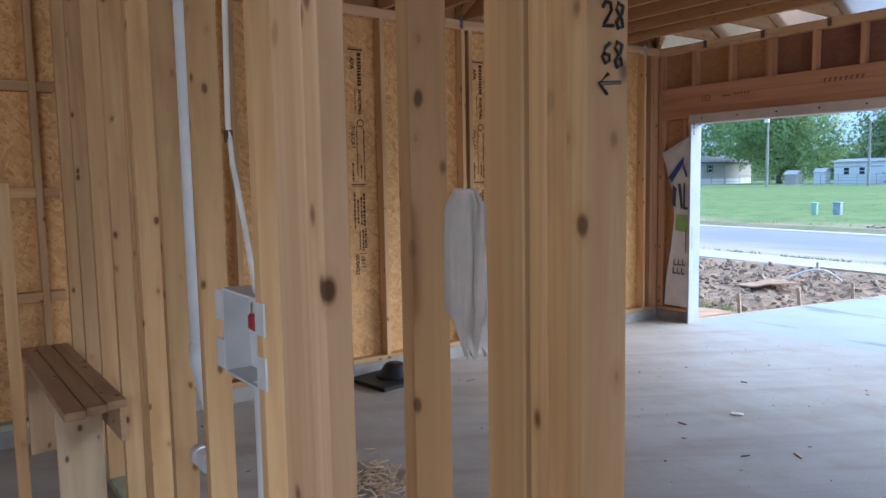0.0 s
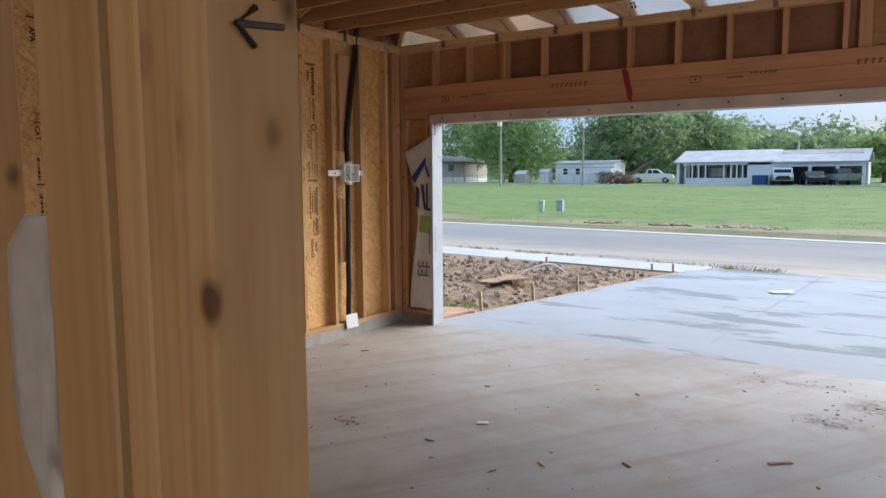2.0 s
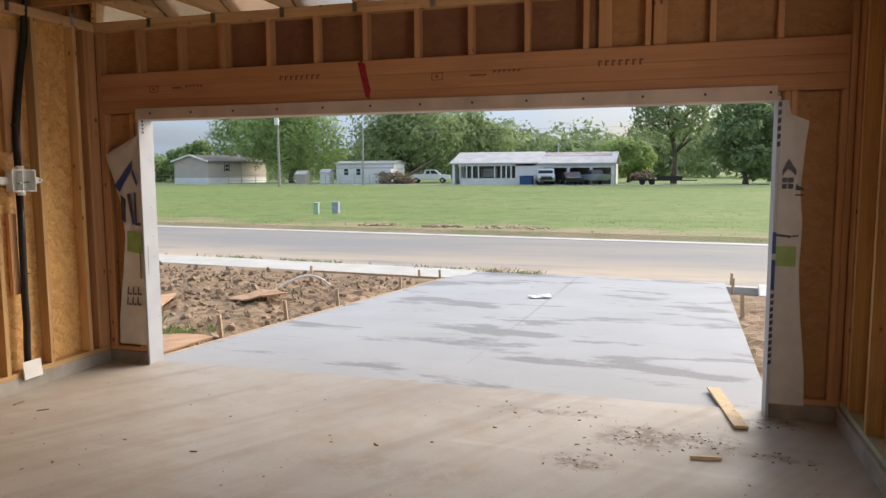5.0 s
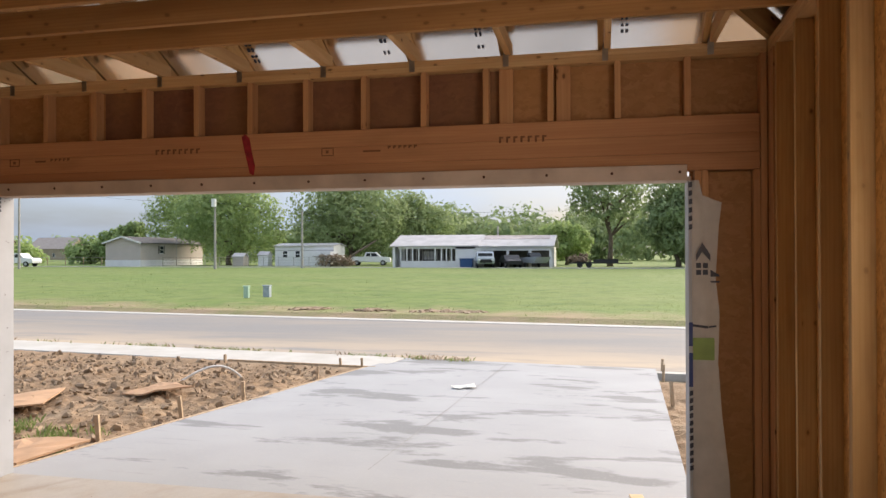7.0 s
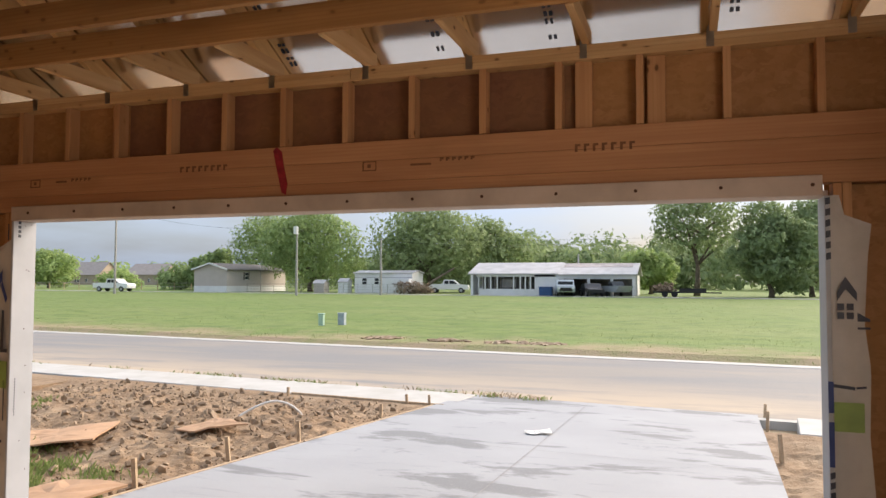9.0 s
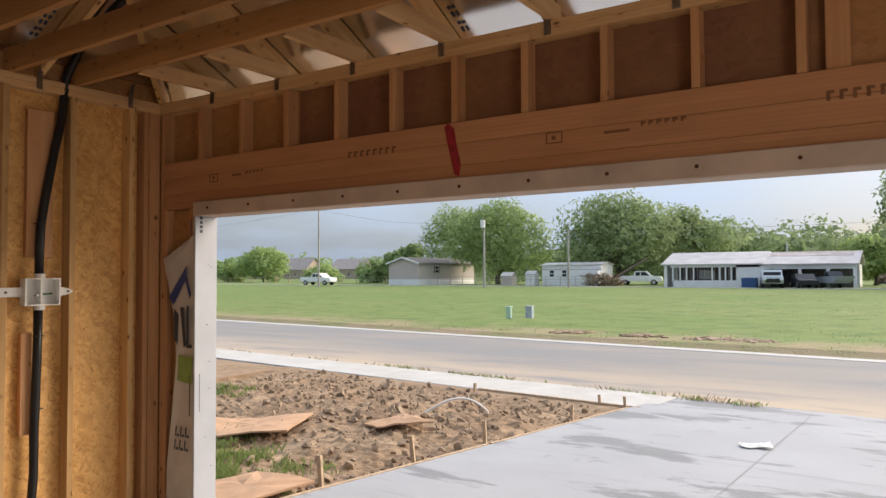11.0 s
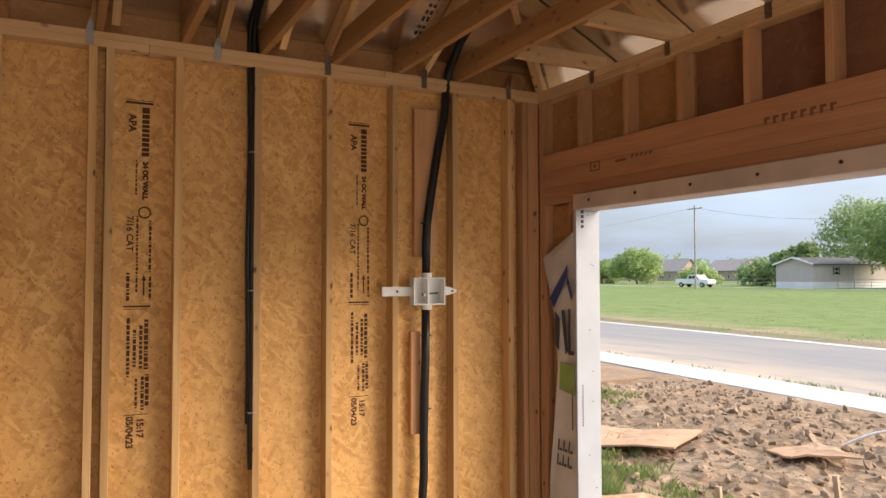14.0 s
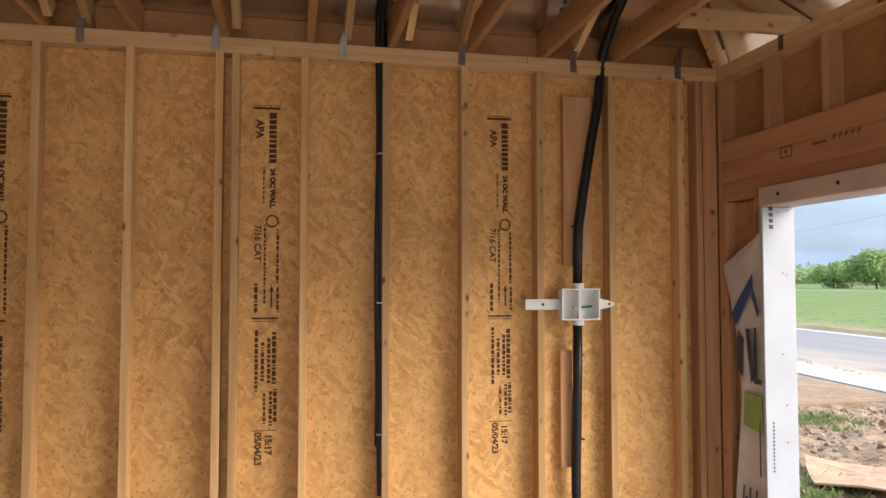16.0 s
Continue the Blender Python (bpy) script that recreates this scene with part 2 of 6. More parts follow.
WALK = k.done(k.mix(k.grey(k.noise(co, 2.0, 5), 0.35, 0.75), (0.475, 0.461, 0.432), (0.396, 0.374, 0.338)), k.noise(co, 50, 3), 0.2, 0.004)

k = Mat("asphalt", 0.85)
co = k.coords()
road = k.mix(k.grey(k.noise(co, 60, 3), 0.3, 0.8), (0.194, 0.189, 0.186), (0.241, 0.234, 0.229))
sand = k.noise(k.coords((0.25, 1.0, 1)), 0.6, 5, 0.6, 0.6)
road = k.mix(k.grey(sand, 0.45, 0.68, 0.0, 0.5), road, (0.330, 0.275, 0.215))
# sand carried out of the lot onto the near lane
sep = k.n("ShaderNodeSeparateXYZ")
k.to(co, sep.inputs[0])
near, lane = k.n("ShaderNodeMath"), k.n("ShaderNodeMapRange")
near.operation, near.inputs[1].default_value = "MULTIPLY_ADD", 0.1
k.to(sep.outputs["X"], near.inputs[0])
k.to(sep.outputs["Y"], near.inputs[2])
k.to(near.outputs[0], lane.inputs["Value"])
lane.inputs["From Min"].default_value, lane.inputs["From Max"].default_value = 12.6, 9.2
patch = k.mix(1.0, lane.outputs[0], k.grey(k.noise(k.coords((0.3, 1.1, 1)), 0.8, 5, 0.65), 0.36, 0.55), "MULTIPLY")
ROADMAT = k.done(k.mix(patch, road, (0.42, 0.335, 0.25)), k.noise(co, 80, 2), 0.3, 0.004)

k = Mat("clay_soil", 0.95)
co = k.coords()
n1, n2, n3 = k.noise(co, 1.1, 5, 0.6), k.noise(co, 7, 5, 0.65), k.noise(co, 45, 3)
col = k.mix(k.grey(n2, 0.3, 0.72), (0.325, 0.215, 0.132), (0.19, 0.12, 0.071))
col = k.mix(k.grey(n1, 0.45, 0.7, 0.0, 0.7), col, (0.385, 0.28, 0.185))
col = k.mix(k.grey(n3, 0.5, 0.8, 0.0, 0.35), col, (0.40, 0.315, 0.225))
SOIL = k.done(col, k.mix(0.5, n2, n3), 0.8, 0.03)

k = Mat("meadow_grass", 0.9)
co = k.coords()
n1, n2, n3 = k.noise(k.coords((0.5, 1, 1)), 0.11, 5, 0.6), k.noise(co, 0.9, 5, 0.62), k.noise(co, 14, 3)
col = k.mix(k.grey(n1, 0.35, 0.68), (0.118, 0.188, 0.042), (0.172, 0.212, 0.066))
col = k.mix(k.grey(n2, 0.46, 0.68, 0.0, 0.75), col, (0.068, 0.122, 0.028))
col = k.mix(k.grey(n3, 0.45, 0.75, 0.0, 0.3), col, (0.19, 0.22, 0.085))
col = k.mix(k.grey(k.noise(k.coords((0.35, 1.3, 1)), 0.5, 4, 0.65), 0.55, 0.72, 0.0, 0.5), col, (0.21, 0.225, 0.09))
sep = k.n("ShaderNodeSeparateXYZ")
k.to(k.coords(), sep.inputs[0])
# bare earth along the far kerb
edge = k.n("ShaderNodeMapRange")
edge.inputs["From Min"].default_value, edge.inputs["From Max"].default_value = 21.5, 25.5
along = k.n("ShaderNodeMath")
along.operation, along.inputs[1].default_value = "MULTIPLY", 0.1
k.to(sep.outputs["X"], along.inputs[0])
yy = k.n("ShaderNodeMath")
yy.operation = "ADD"
k.to(sep.outputs["Y"], yy.inputs[0])
k.to(along.outputs[0], yy.inputs[1])
no = k.n("ShaderNodeMath")
no.operation, no.inputs[1].default_value = "MULTIPLY_ADD", 11.0
k.to(k.noise(co, 0.42, 5, 0.7), no.inputs[0])
k.to(yy.outputs[0], no.inputs[2])
k.to(no.outputs[0], edge.inputs["Value"])
col = k.mix(edge.outputs[0], (0.317, 0.238, 0.151), col)
GRASS = k.done(col, k.mix(0.5, n3, n2), 1.0, 0.08)


def plain(name, colour, rough=0.6, metal=0.0, vary=0.12, scale=8.0, bump=0.0):
    m = Mat(name, rough, metal)
    f = m.noise(m.coords(shuffle=3.0), scale, 4)
    low = tuple(c * (1 - vary * 2) for c in colour)
    return m.done(m.mix(m.grey(f, 0.35, 0.75), colour, low), f if bump else None, bump, 0.003)


FOIL = plain("foil_facing", (0.84, 0.83, 0.82), 0.22, 1.0, 0.06, 2.5, 0.3)
INK = plain("stamp_ink", (0.085, 0.036, 0.016), 0.8)
MARKER = plain("marker_ink", (0.022, 0.02, 0.018), 0.5)
REDPAINT = plain("red_spray", (0.33, 0.022, 0.03), 0.7, 0, 0.3, 20)
BLACK = plain("black_cable", (0.014, 0.013, 0.013), 0.38, 0, 0.2)
STEEL = plain("galvanised_steel", (0.42, 0.40, 0.37), 0.35, 1.0, 0.2)
NAIL = plain("rusty_nail", (0.10, 0.05, 0.03), 0.6, 0.6)
PVC = plain("white_pvc", (0.63, 0.615, 0.59), 0.35, 0, 0.08)
CLEAR = plain("milky_plastic", (0.70, 0.69, 0.66), 0.3, 0, 0.08)
PEX = plain("tan_tube", (0.72, 0.66, 0.58), 0.4)
VALVE = plain("red_valve", (0.35, 0.03, 0.03), 0.5)
WHITEBOARD = plain("primed_board", (0.41, 0.425, 0.45), 0.55, 0, 0.06, 5.0, 0.15)
TRIMPINE = plain("pale_trim", (0.52, 0.41, 0.335), 0.6, 0, 0.14, 4.0, 0.15)
WRAP = plain("house_wrap", (0.52, 0.485, 0.445), 0.45, 0, 0.08, 9.0, 0.5)
WRAPBLUE = plain("wrap_print_blue", (0.035, 0.06, 0.20), 0.5)
WRAPDARK = plain("wrap_print_dark", (0.05, 0.055, 0.075), 0.5)
WRAPGREEN = plain("wrap_print_green", (0.25, 0.36, 0.11), 0.5)
PAPER = plain("white_sheet", (0.70, 0.68, 0.64), 0.6, 0, 0.12, 12.0, 0.4)
# the white sheet's shade between the studs is put into this tan
FOAM = plain("shaded_foam_sheet", (0.58, 0.52, 0.455), 0.7, 0, 0.12, 14.0, 0.4)
CARD = plain("cardboard", (0.50, 0.305, 0.185), 0.85, 0, 0.12, 5.0, 0.3)
STAKE = plain("weathered_stake", (0.50, 0.36, 0.235), 0.85, 0, 0.2, 20, 0.3)
SIDING = plain("white_siding", (0.74, 0.73, 0.72), 0.6, 0, 0.06, 1.0)
TAN = plain("tan_siding", (0.47, 0.41, 0.37), 0.7, 0, 0.05, 0.8)
ROOFGREY = plain("grey_metal_roof", (0.50, 0.48, 0.475), 0.5, 0.1, 0.14, 0.8)
ROOFRUST = plain("worn_roof", (0.44, 0.385, 0.37), 0.6, 0.1, 0.22, 0.9)
# paler than SHINGLE: distance haze put into the far roofs' colour
SHINGLEFAR = plain("hazed_shingles", (0.36, 0.31, 0.285), 0.9, 0, 0.1, 1.0)
SHINGLE = plain("dark_shingles", (0.16, 0.145, 0.135), 0.9, 0, 0.2, 2.0)
BRICKTAN = plain("tan_brick", (0.42, 0.33, 0.25), 0.85, 0, 0.1, 1.0)
DARK = plain("dark_opening", (0.03, 0.028, 0.027), 0.7)
# grey-brown of the porch screens, with the shade behind them put into it
SCREENSHADE = plain("screen_shade", (0.15, 0.135, 0.125), 0.7, 0, 0.2, 3.0)
INKFAINT = plain("faint_stamp_ink", (0.19, 0.085, 0.042), 0.8)
GLASSDARK = plain("dark_glass", (0.03, 0.035, 0.04), 0.12)
TYRE = plain("tyre_rubber", (0.02, 0.02, 0.02), 0.8)
RIM = plain("wheel_rim", (0.45, 0.45, 0.46), 0.4, 0.6)
POLE = plain("pole_wood", (0.42, 0.39, 0.36), 0.85, 0, 0.2)
BARK = plain("tree_bark", (0.175, 0.135, 0.10), 0.95, 0, 0.3, 3.0, 0.6)
BLUEBIN = plain("blue_plastic", (0.03, 0.09, 0.22), 0.5)
PEDGREEN = plain("pale_green_steel", (0.42, 0.58, 0.45), 0.5)
PEDGREY = plain("grey_blue_steel", (0.36, 0.42, 0.47), 0.5)
RUBBER = plain("black_rubber", (0.018, 0.018, 0.02), 0.45)
STRAW = plain("wood_shavings", (0.62, 0.47, 0.30), 0.9)
MUD = plain("dried_mud", (0.175, 0.12, 0.078), 0.95, 0, 0.25, 30, 0.6)
SCRAPWOOD = lumber_material("old_plank", (0.42, 0.27, 0.145), (0.29, 0.165, 0.08), spread=0.1)
STAKEPALE = lumber_material("pale_plank", (0.62, 0.47, 0.29), (0.50, 0.35, 0.2), spread=0.05)
SCRAP = plain("scrap_wood", (0.30, 0.21, 0.14), 0.9, 0, 0.3, 25)


def leaf_material(name, a, b, glow=0.45):
    m = Mat(name, 0.65)
    geo = m.n("ShaderNodeNewGeometry")
    col = m.ramp(geo.outputs["Random Per Island"], (0.0, a), (1.0, b))
    soft = m.noise(m.coords(), 0.45, 3)
    col = m.mix(m.grey(soft, 0.35, 0.7, 0.0, 0.5), col, tuple(c * 0.7 for c in a))
    m.done(col)
    thin, both = m.n("ShaderNodeBsdfTranslucent"), m.n("ShaderNodeMixShader", Fac=glow)
    m.to(col, thin.inputs["Color"])
    m.to(m.b.outputs[0], both.inputs[1])
    m.to(thin.outputs[0], both.inputs[2])
    m.to(both.outputs[0], m.t.nodes["Material Output"].inputs["Surface"])
    return m.m


# tree leaves paler and bluer than foliage, with distance haze mixed into the colour
LEAFMID = leaf_material("leaves_mid", (0.225, 0.32, 0.125), (0.38, 0.485, 0.205))
LEAFOAK = leaf_material("leaves_oak", (0.21, 0.285, 0.125), (0.36, 0.44, 0.21))
LEAFLIGHT = leaf_material("leaves_light", (0.26, 0.37, 0.13), (0.43, 0.53, 0.21))
LEAFDARK = leaf_material("leaves_dark", (0.19, 0.265, 0.125), (0.33, 0.41, 0.20))
LEAFDEAD = leaf_material("dry_twigs", (0.26, 0.19, 0.13), (0.42, 0.33, 0.24))
BLADES = leaf_material("grass_blades", (0.15, 0.215, 0.06), (0.25, 0.29, 0.11), 0.6)
CLODS = leaf_material("soil_clods", (0.215, 0.14, 0.085), (0.37, 0.265, 0.175), 0.0)


# ---- makers ----
def mesh_of(bm, name, material):
    me = bpy.data.meshes.new(name)
    bm.to_mesh(me)
    bm.free()
    me.materials.append(material)
    return me


def part(name, bm, material, parent=None, label="", at=None, smooth=False):
    """One mesh object under a thing or a part, or a thing of its own."""
    ob = new(name, mesh_of(bm, name, material) if isinstance(bm, bmesh.types.BMesh) else bm)
    if smooth:
        for p in ob.data.polygons:
            p.use_smooth = True
    if at is not None:
        ob.matrix_basis = at
    if parent is not None:
        ob.parent = parent
    if label:
        ob["label"] = label
    return ob


def thing(name, label, category, x=0, y=0, z=0, rz=0, group="", kind=""):
    ob = new(name)
    ob.matrix_basis = pose(x, y, z, 0, 0, rz)
    ob.empty_display_size = 0.1
    return tagged(ob, label, category, group, kind)


def add_box(bm, x0, x1, y0, y1, z0, z1, bevel=0.0, turn=None):
    m = Matrix.Translation(((x0 + x1) / 2, (y0 + y1) / 2, (z0 + z1) / 2)) @ Matrix.Diagonal((x1 - x0, y1 - y0, z1 - z0, 1))
    made = bmesh.ops.create_cube(bm, size=1, matrix=(turn or Matrix()) @ m)
    if bevel:
        edges = list({e for v in made["verts"] for e in v.link_edges})
        bmesh.ops.bevel(bm, geom=edges, offset=bevel, segments=1, affect="EDGES")
    return bm


def box(*a, **kw):
    return add_box(bmesh.new(), *a, **kw)


def add_tube(bm, points, radius, sides=10):
    """A tube along the points; radius may be a list."""
    pts = [Vector(p) for p in points]
    rad = radius if isinstance(radius, (list, tuple)) else [radius] * len(pts)
    rings = []
    up = Vector((0.13, 0.37, 0.92))
    for n, p in enumerate(pts):
        way = (pts[min(n + 1, len(pts) - 1)] - pts[max(n - 1, 0)]).normalized()
        side = way.cross(up)
        if side.length < 1e-3:
            side = way.cross(Vector((1, 0, 0)))
        side.normalize()
        other = way.cross(side)
        rings.append([bm.verts.new(p + rad[n] * (math.cos(a) * side + math.sin(a) * other)) for a in (2 * math.pi * i / sides for i in range(sides))])
    for a, b in zip(rings, rings[1:]):
        for i in range(sides):
            bm.faces.new((a[i], a[(i + 1) % sides], b[(i + 1) % sides], b[i]))
    bm.faces.new(rings[0][::-1])
    bm.faces.new(rings[-1])
    return bm


def tube(points, radius, sides=10):
    return add_tube(bmesh.new(), points, radius, sides)


def add_prism(bm, outline, axis, lo, hi):
    """A flat outline pushed along an axis: 'x' takes (y, z), 'y' takes (x, z), 'z' takes (x, y)."""
    def place(a, b, c):
        return {"x": (c, a, b), "y": (a, c, b), "z": (a, b, c)}[axis]
    low = [bm.verts.new(place(a, b, lo)) for a, b in outline]
    high = [bm.verts.new(place(a, b, hi)) for a, b in outline]
    n = len(outline)
    for i in range(n):
        bm.faces.new((low[i], low[(i + 1) % n], high[(i + 1) % n], high[i]))
    bm.faces.new(low[::-1])
    bm.faces.new(high)
    bmesh.ops.recalc_face_normals(bm, faces=bm.faces[:])
    return bm


def prism(outline, axis, lo, hi):
    return add_prism(bmesh.new(), outline, axis, lo, hi)


stock = {}


def lumber(name, parent, x0, x1, y0, y1, z0, z1, material=None, label=""):
    """A board whose grain runs along its longest side; alike boards share their mesh."""
    material = material or WOOD
    d = [x1 - x0, y1 - y0, z1 - z0]
    axis = d.index(max(d))
    a, b = {0: (d[2], d[1]), 1: (d[0], d[2]), 2: (d[0], d[1])}[axis]
    key = (round(a, 3), round(b, 3), round(d[axis], 3), material.name)
    if key not in stock:
        stock[key] = mesh_of(box(-a / 2, a / 2, -b / 2, b / 2, -d[axis] / 2, d[axis] / 2, bevel=0.0025), name, material)
    turn = {0: (0, 90, 0), 1: (90, 0, 0), 2: (0, 0, 0)}[axis]
    return part(name, stock[key], None, parent, label, pose((x0 + x1) / 2, (y0 + y1) / 2, (z0 + z1) / 2, *turn))


def slanted(name, parent, a, b, wide, deep, material, label=""):
    """A board from a to b, deep in the upright plane."""
    a, b = Vector(a), Vector(b)
    way = b - a
    key = (round(wide, 3), round(deep, 3), round(way.length, 2), material.name)
    if key not in stock:
        stock[key] = mesh_of(box(-wide / 2, wide / 2, -deep / 2, deep / 2, -way.length / 2, way.length / 2, bevel=0.0025), name, material)
    z = way.normalized()
    x = z.cross(Vector((0, 0, 1)))
    x.normalize()
    y = z.cross(x)
    m = Matrix((x, y, z)).transposed().to_4x4()
    m.translation = (a + b) / 2
    return part(name, stock[key], None, parent, label, m)


def structure(name, bm, material, label):
    return tagged(part(name, bm, material), label, name.split("_")[0], kind="structure")


# ---- garage shell ----
PLATE_Z, TOP_Z, CURB = 2.82, 2.896, 0.105
RIGHT = 5.75
BACK = -12.0
floor = structure("floor", box(-0.12, RIGHT + 0.12, BACK - 0.1, 0.125, -0.35, 0.0), SLAB, "bare grey concrete slab with tan dust and stains")

wall_left = structure("wall_left", box(-0.1, -0.089, BACK, 0.1, CURB - 0.06, TOP_Z), OSB, "open stud wall with strand board sheathing")
bm = bmesh.new()
# the gaps in this wall are unseen openings added for the fill lamps
for y0, y1 in ((BACK, -9.6), (-7.5, -3.75), (-1.75, 0.1)):
    add_box(bm, RIGHT + 0.089, RIGHT + 0.1, y0, y1, CURB - 0.06, TOP_Z)
for y0, y1 in ((-9.6, -7.5), (-3.75, -1.75)):
    add_box(bm, RIGHT + 0.089, RIGHT + 0.1, y0, y1, CURB - 0.06, 0.8)
    add_box(bm, RIGHT + 0.089, RIGHT + 0.1, y0, y1, 2.4, TOP_Z)
wall_right = structure("wall_right", bm, OSB, "open stud wall with strand board sheathing")
for wall, x0, x1, lean in ((wall_left, -0.089, 0.0, 1), (wall_right, RIGHT, RIGHT + 0.089, -1)):
    low, high = (x0 - 0.011, x1 + 0.006) if lean > 0 else (x0 - 0.028, x1 + 0.011)
    part("curb", box(low, high, BACK, 0.1, -0.01, CURB, bevel=0.006), PALECURB, wall, "rough pale concrete curb")
    lumber("bottom_plate", wall, x0, x1, -5.7, 0.0, CURB, CURB + 0.038, WOOD if lean > 0 else GREEN)
    lumber("bottom_plate", wall, x0, x1, BACK, -5.7, CURB, CURB + 0.038, GREEN)
    for n in range(28):
        y = (-0.22 if lean > 0 else -0.19) - 0.4064 * n
        if lean < 0 and (-3.75 < y < -1.75 or -9.6 < y < -7.5):
            continue
        lumber("stud", wall, x0, x1, y - 0.019, y + 0.019, CURB + 0.038, PLATE_Z)
    for y0, y1 in ((-0.089, 0.0), (-0.128, -0.09)):
        lumber("corner_stud", wall, x0, x1, y0 + 0.002, y1 - 0.002, CURB + 0.038, PLATE_Z, REDWOOD)
    for z in (PLATE_Z, PLATE_Z + 0.038):
        for y0, y1 in ((BACK, -8.3), (-8.3, -4.6), (-4.6, -1.1 if z > PLATE_Z else -2.4), (-1.1 if z > PLATE_Z else -2.4, 0.089)):
            lumber("top_plate", wall, x0, x1, y0, y1 - 0.002, z, z + 0.038, PLATE)
# a second stud at the sheathing joint, and its gap
lumber("stud", wall_left, -0.089, 0.0, -2.6, -2.562, CURB + 0.038, PLATE_Z)
# blocking between the studs at the house end
for n in range(14, 18):
    y = -0.22 - 0.4064 * n
    for z in (0.86, 1.49, 2.12):
        lumber("blocking", wall_left, -0.085, -0.002, y - 0.386, y - 0.02, z, z + 0.06)
for z in (0.86, 1.49, 2.12):
    lumber("blocking", wall_left, -0.085, -0.002, -5.888, -5.8, z, z + 0.06)

# front wall with the wide opening
OL, OR, OH = 0.43, 5.30, 2.075
bm = bmesh.new()
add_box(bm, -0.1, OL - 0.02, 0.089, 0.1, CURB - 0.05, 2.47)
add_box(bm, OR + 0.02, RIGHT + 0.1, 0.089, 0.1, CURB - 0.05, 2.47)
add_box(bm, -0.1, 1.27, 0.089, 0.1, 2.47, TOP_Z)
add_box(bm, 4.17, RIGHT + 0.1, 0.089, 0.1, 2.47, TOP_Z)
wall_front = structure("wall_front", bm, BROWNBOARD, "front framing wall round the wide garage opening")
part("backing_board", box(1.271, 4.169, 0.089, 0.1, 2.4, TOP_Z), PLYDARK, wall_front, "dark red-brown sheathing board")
part("curb", box(0.0, OL - 0.025, -0.01, 0.1, -0.01, CURB, bevel=0.006), DARKCURB, wall_front, "dark concrete curb")
part("curb", box(OR + 0.025, RIGHT, -0.01, 0.1, -0.01, CURB, bevel=0.006), DARKCURB, wall_front, "dark concrete curb")
for x0 in (0.0, OR + 0.022):
    x1 = OL - 0.022 if x0 == 0.0 else RIGHT
    lumber("bottom_plate", wall_front, x0 + 0.003, x1, 0.0, 0.089, CURB, CURB + 0.038, REDWOOD)
for x in (0.022, 0.062, OL - 0.06, OL - 0.1, OR + 0.06, OR + 0.1, RIGHT - 0.022, RIGHT - 0.062):
    top = PLATE_Z if x in (0.022, RIGHT - 0.022) else 2.14
    lumber("stud", wall_front, x - 0.019, x + 0.019, 0.001, 0.089, CURB + 0.038, top, REDWOOD)
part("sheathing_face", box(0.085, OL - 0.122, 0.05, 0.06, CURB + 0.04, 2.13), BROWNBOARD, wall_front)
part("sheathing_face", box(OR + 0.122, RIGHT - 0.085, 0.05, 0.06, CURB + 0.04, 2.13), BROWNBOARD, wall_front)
for z0, z1, y in ((2.142, 2.2425, 0.0), (2.2435, 2.357, 0.0), (2.358, 2.468, 0.0)):
    header = lumber("header_lamination", wall_front, 0.045, RIGHT - 0.045, y, 0.086, z0, z1, BEAM, "orange-brown laminated timber header layer")
for n in range(-6, 8):
    x = 2.46 + 0.4064 * n
    lumber("cripple_stud", wall_front, x - 0.019, x + 0.019, 0.002, 0.088, 2.47, PLATE_Z, REDWOOD)
for x in (1.21, 4.21, 4.57):
    lumber("cripple_stud", wall_front, x - 0.044, x + 0.044, 0.045, 0.083, 2.47, PLATE_Z, REDWOOD)
for z in (PLATE_Z, PLATE_Z + 0.038):
    for x0, x1 in ((0.002, 2.9), (2.9, RIGHT - 0.002)):
        lumber("top_plate", wall_front, x0, x1 - 0.002, -0.002, 0.087, z, z + 0.038, PLATE)

# white boards that line the opening
lining = structure("trim_opening", box(OL - 0.02, OL, -0.034, 0.146, 0.0, OH + 0.003, bevel=0.003), WHITEBOARD, "white primed boards lining the garage opening")
part("jamb_board", box(OR, OR + 0.02, -0.034, 0.146, 0.0, OH + 0.003, bevel=0.003), WHITEBOARD, lining)
part("head_board", box(OL - 0.02, OR + 0.02, -0.012, 0.146, OH + 0.005, OH + 0.03, bevel=0.003), TRIMPINE, lining)
part("face_board", box(OL - 0.03, OR - 0.004, -0.032, -0.013, OH + 0.006, 2.175, bevel=0.003), TRIMPINE, lining, "pale nailed face board")
for n in range(13):
    part("nail_head", tube([(OL + 0.12 + n * 0.392, -0.0325, 2.13), (OL + 0.12 + n * 0.392, -0.036, 2.13)], 0.009, 8), NAIL, lining)

# house end: unseen rear wall, with an opening added for the fill lamp
bm = bmesh.new()
add_box(bm, -0.1, 2.1, BACK - 0.1, BACK, 0, TOP_Z)
add_box(bm, 4.1, RIGHT + 0.1, BACK - 0.1, BACK, 0, TOP_Z)
add_box(bm, 2.1, 4.1, BACK - 0.1, BACK, 0, 0.75)
add_box(bm, 2.1, 4.1, BACK - 0.1, BACK, 2.45, TOP_Z)
structure("wall_back", bm, OSB, "unseen back wall of the house with an opening added for fill light")

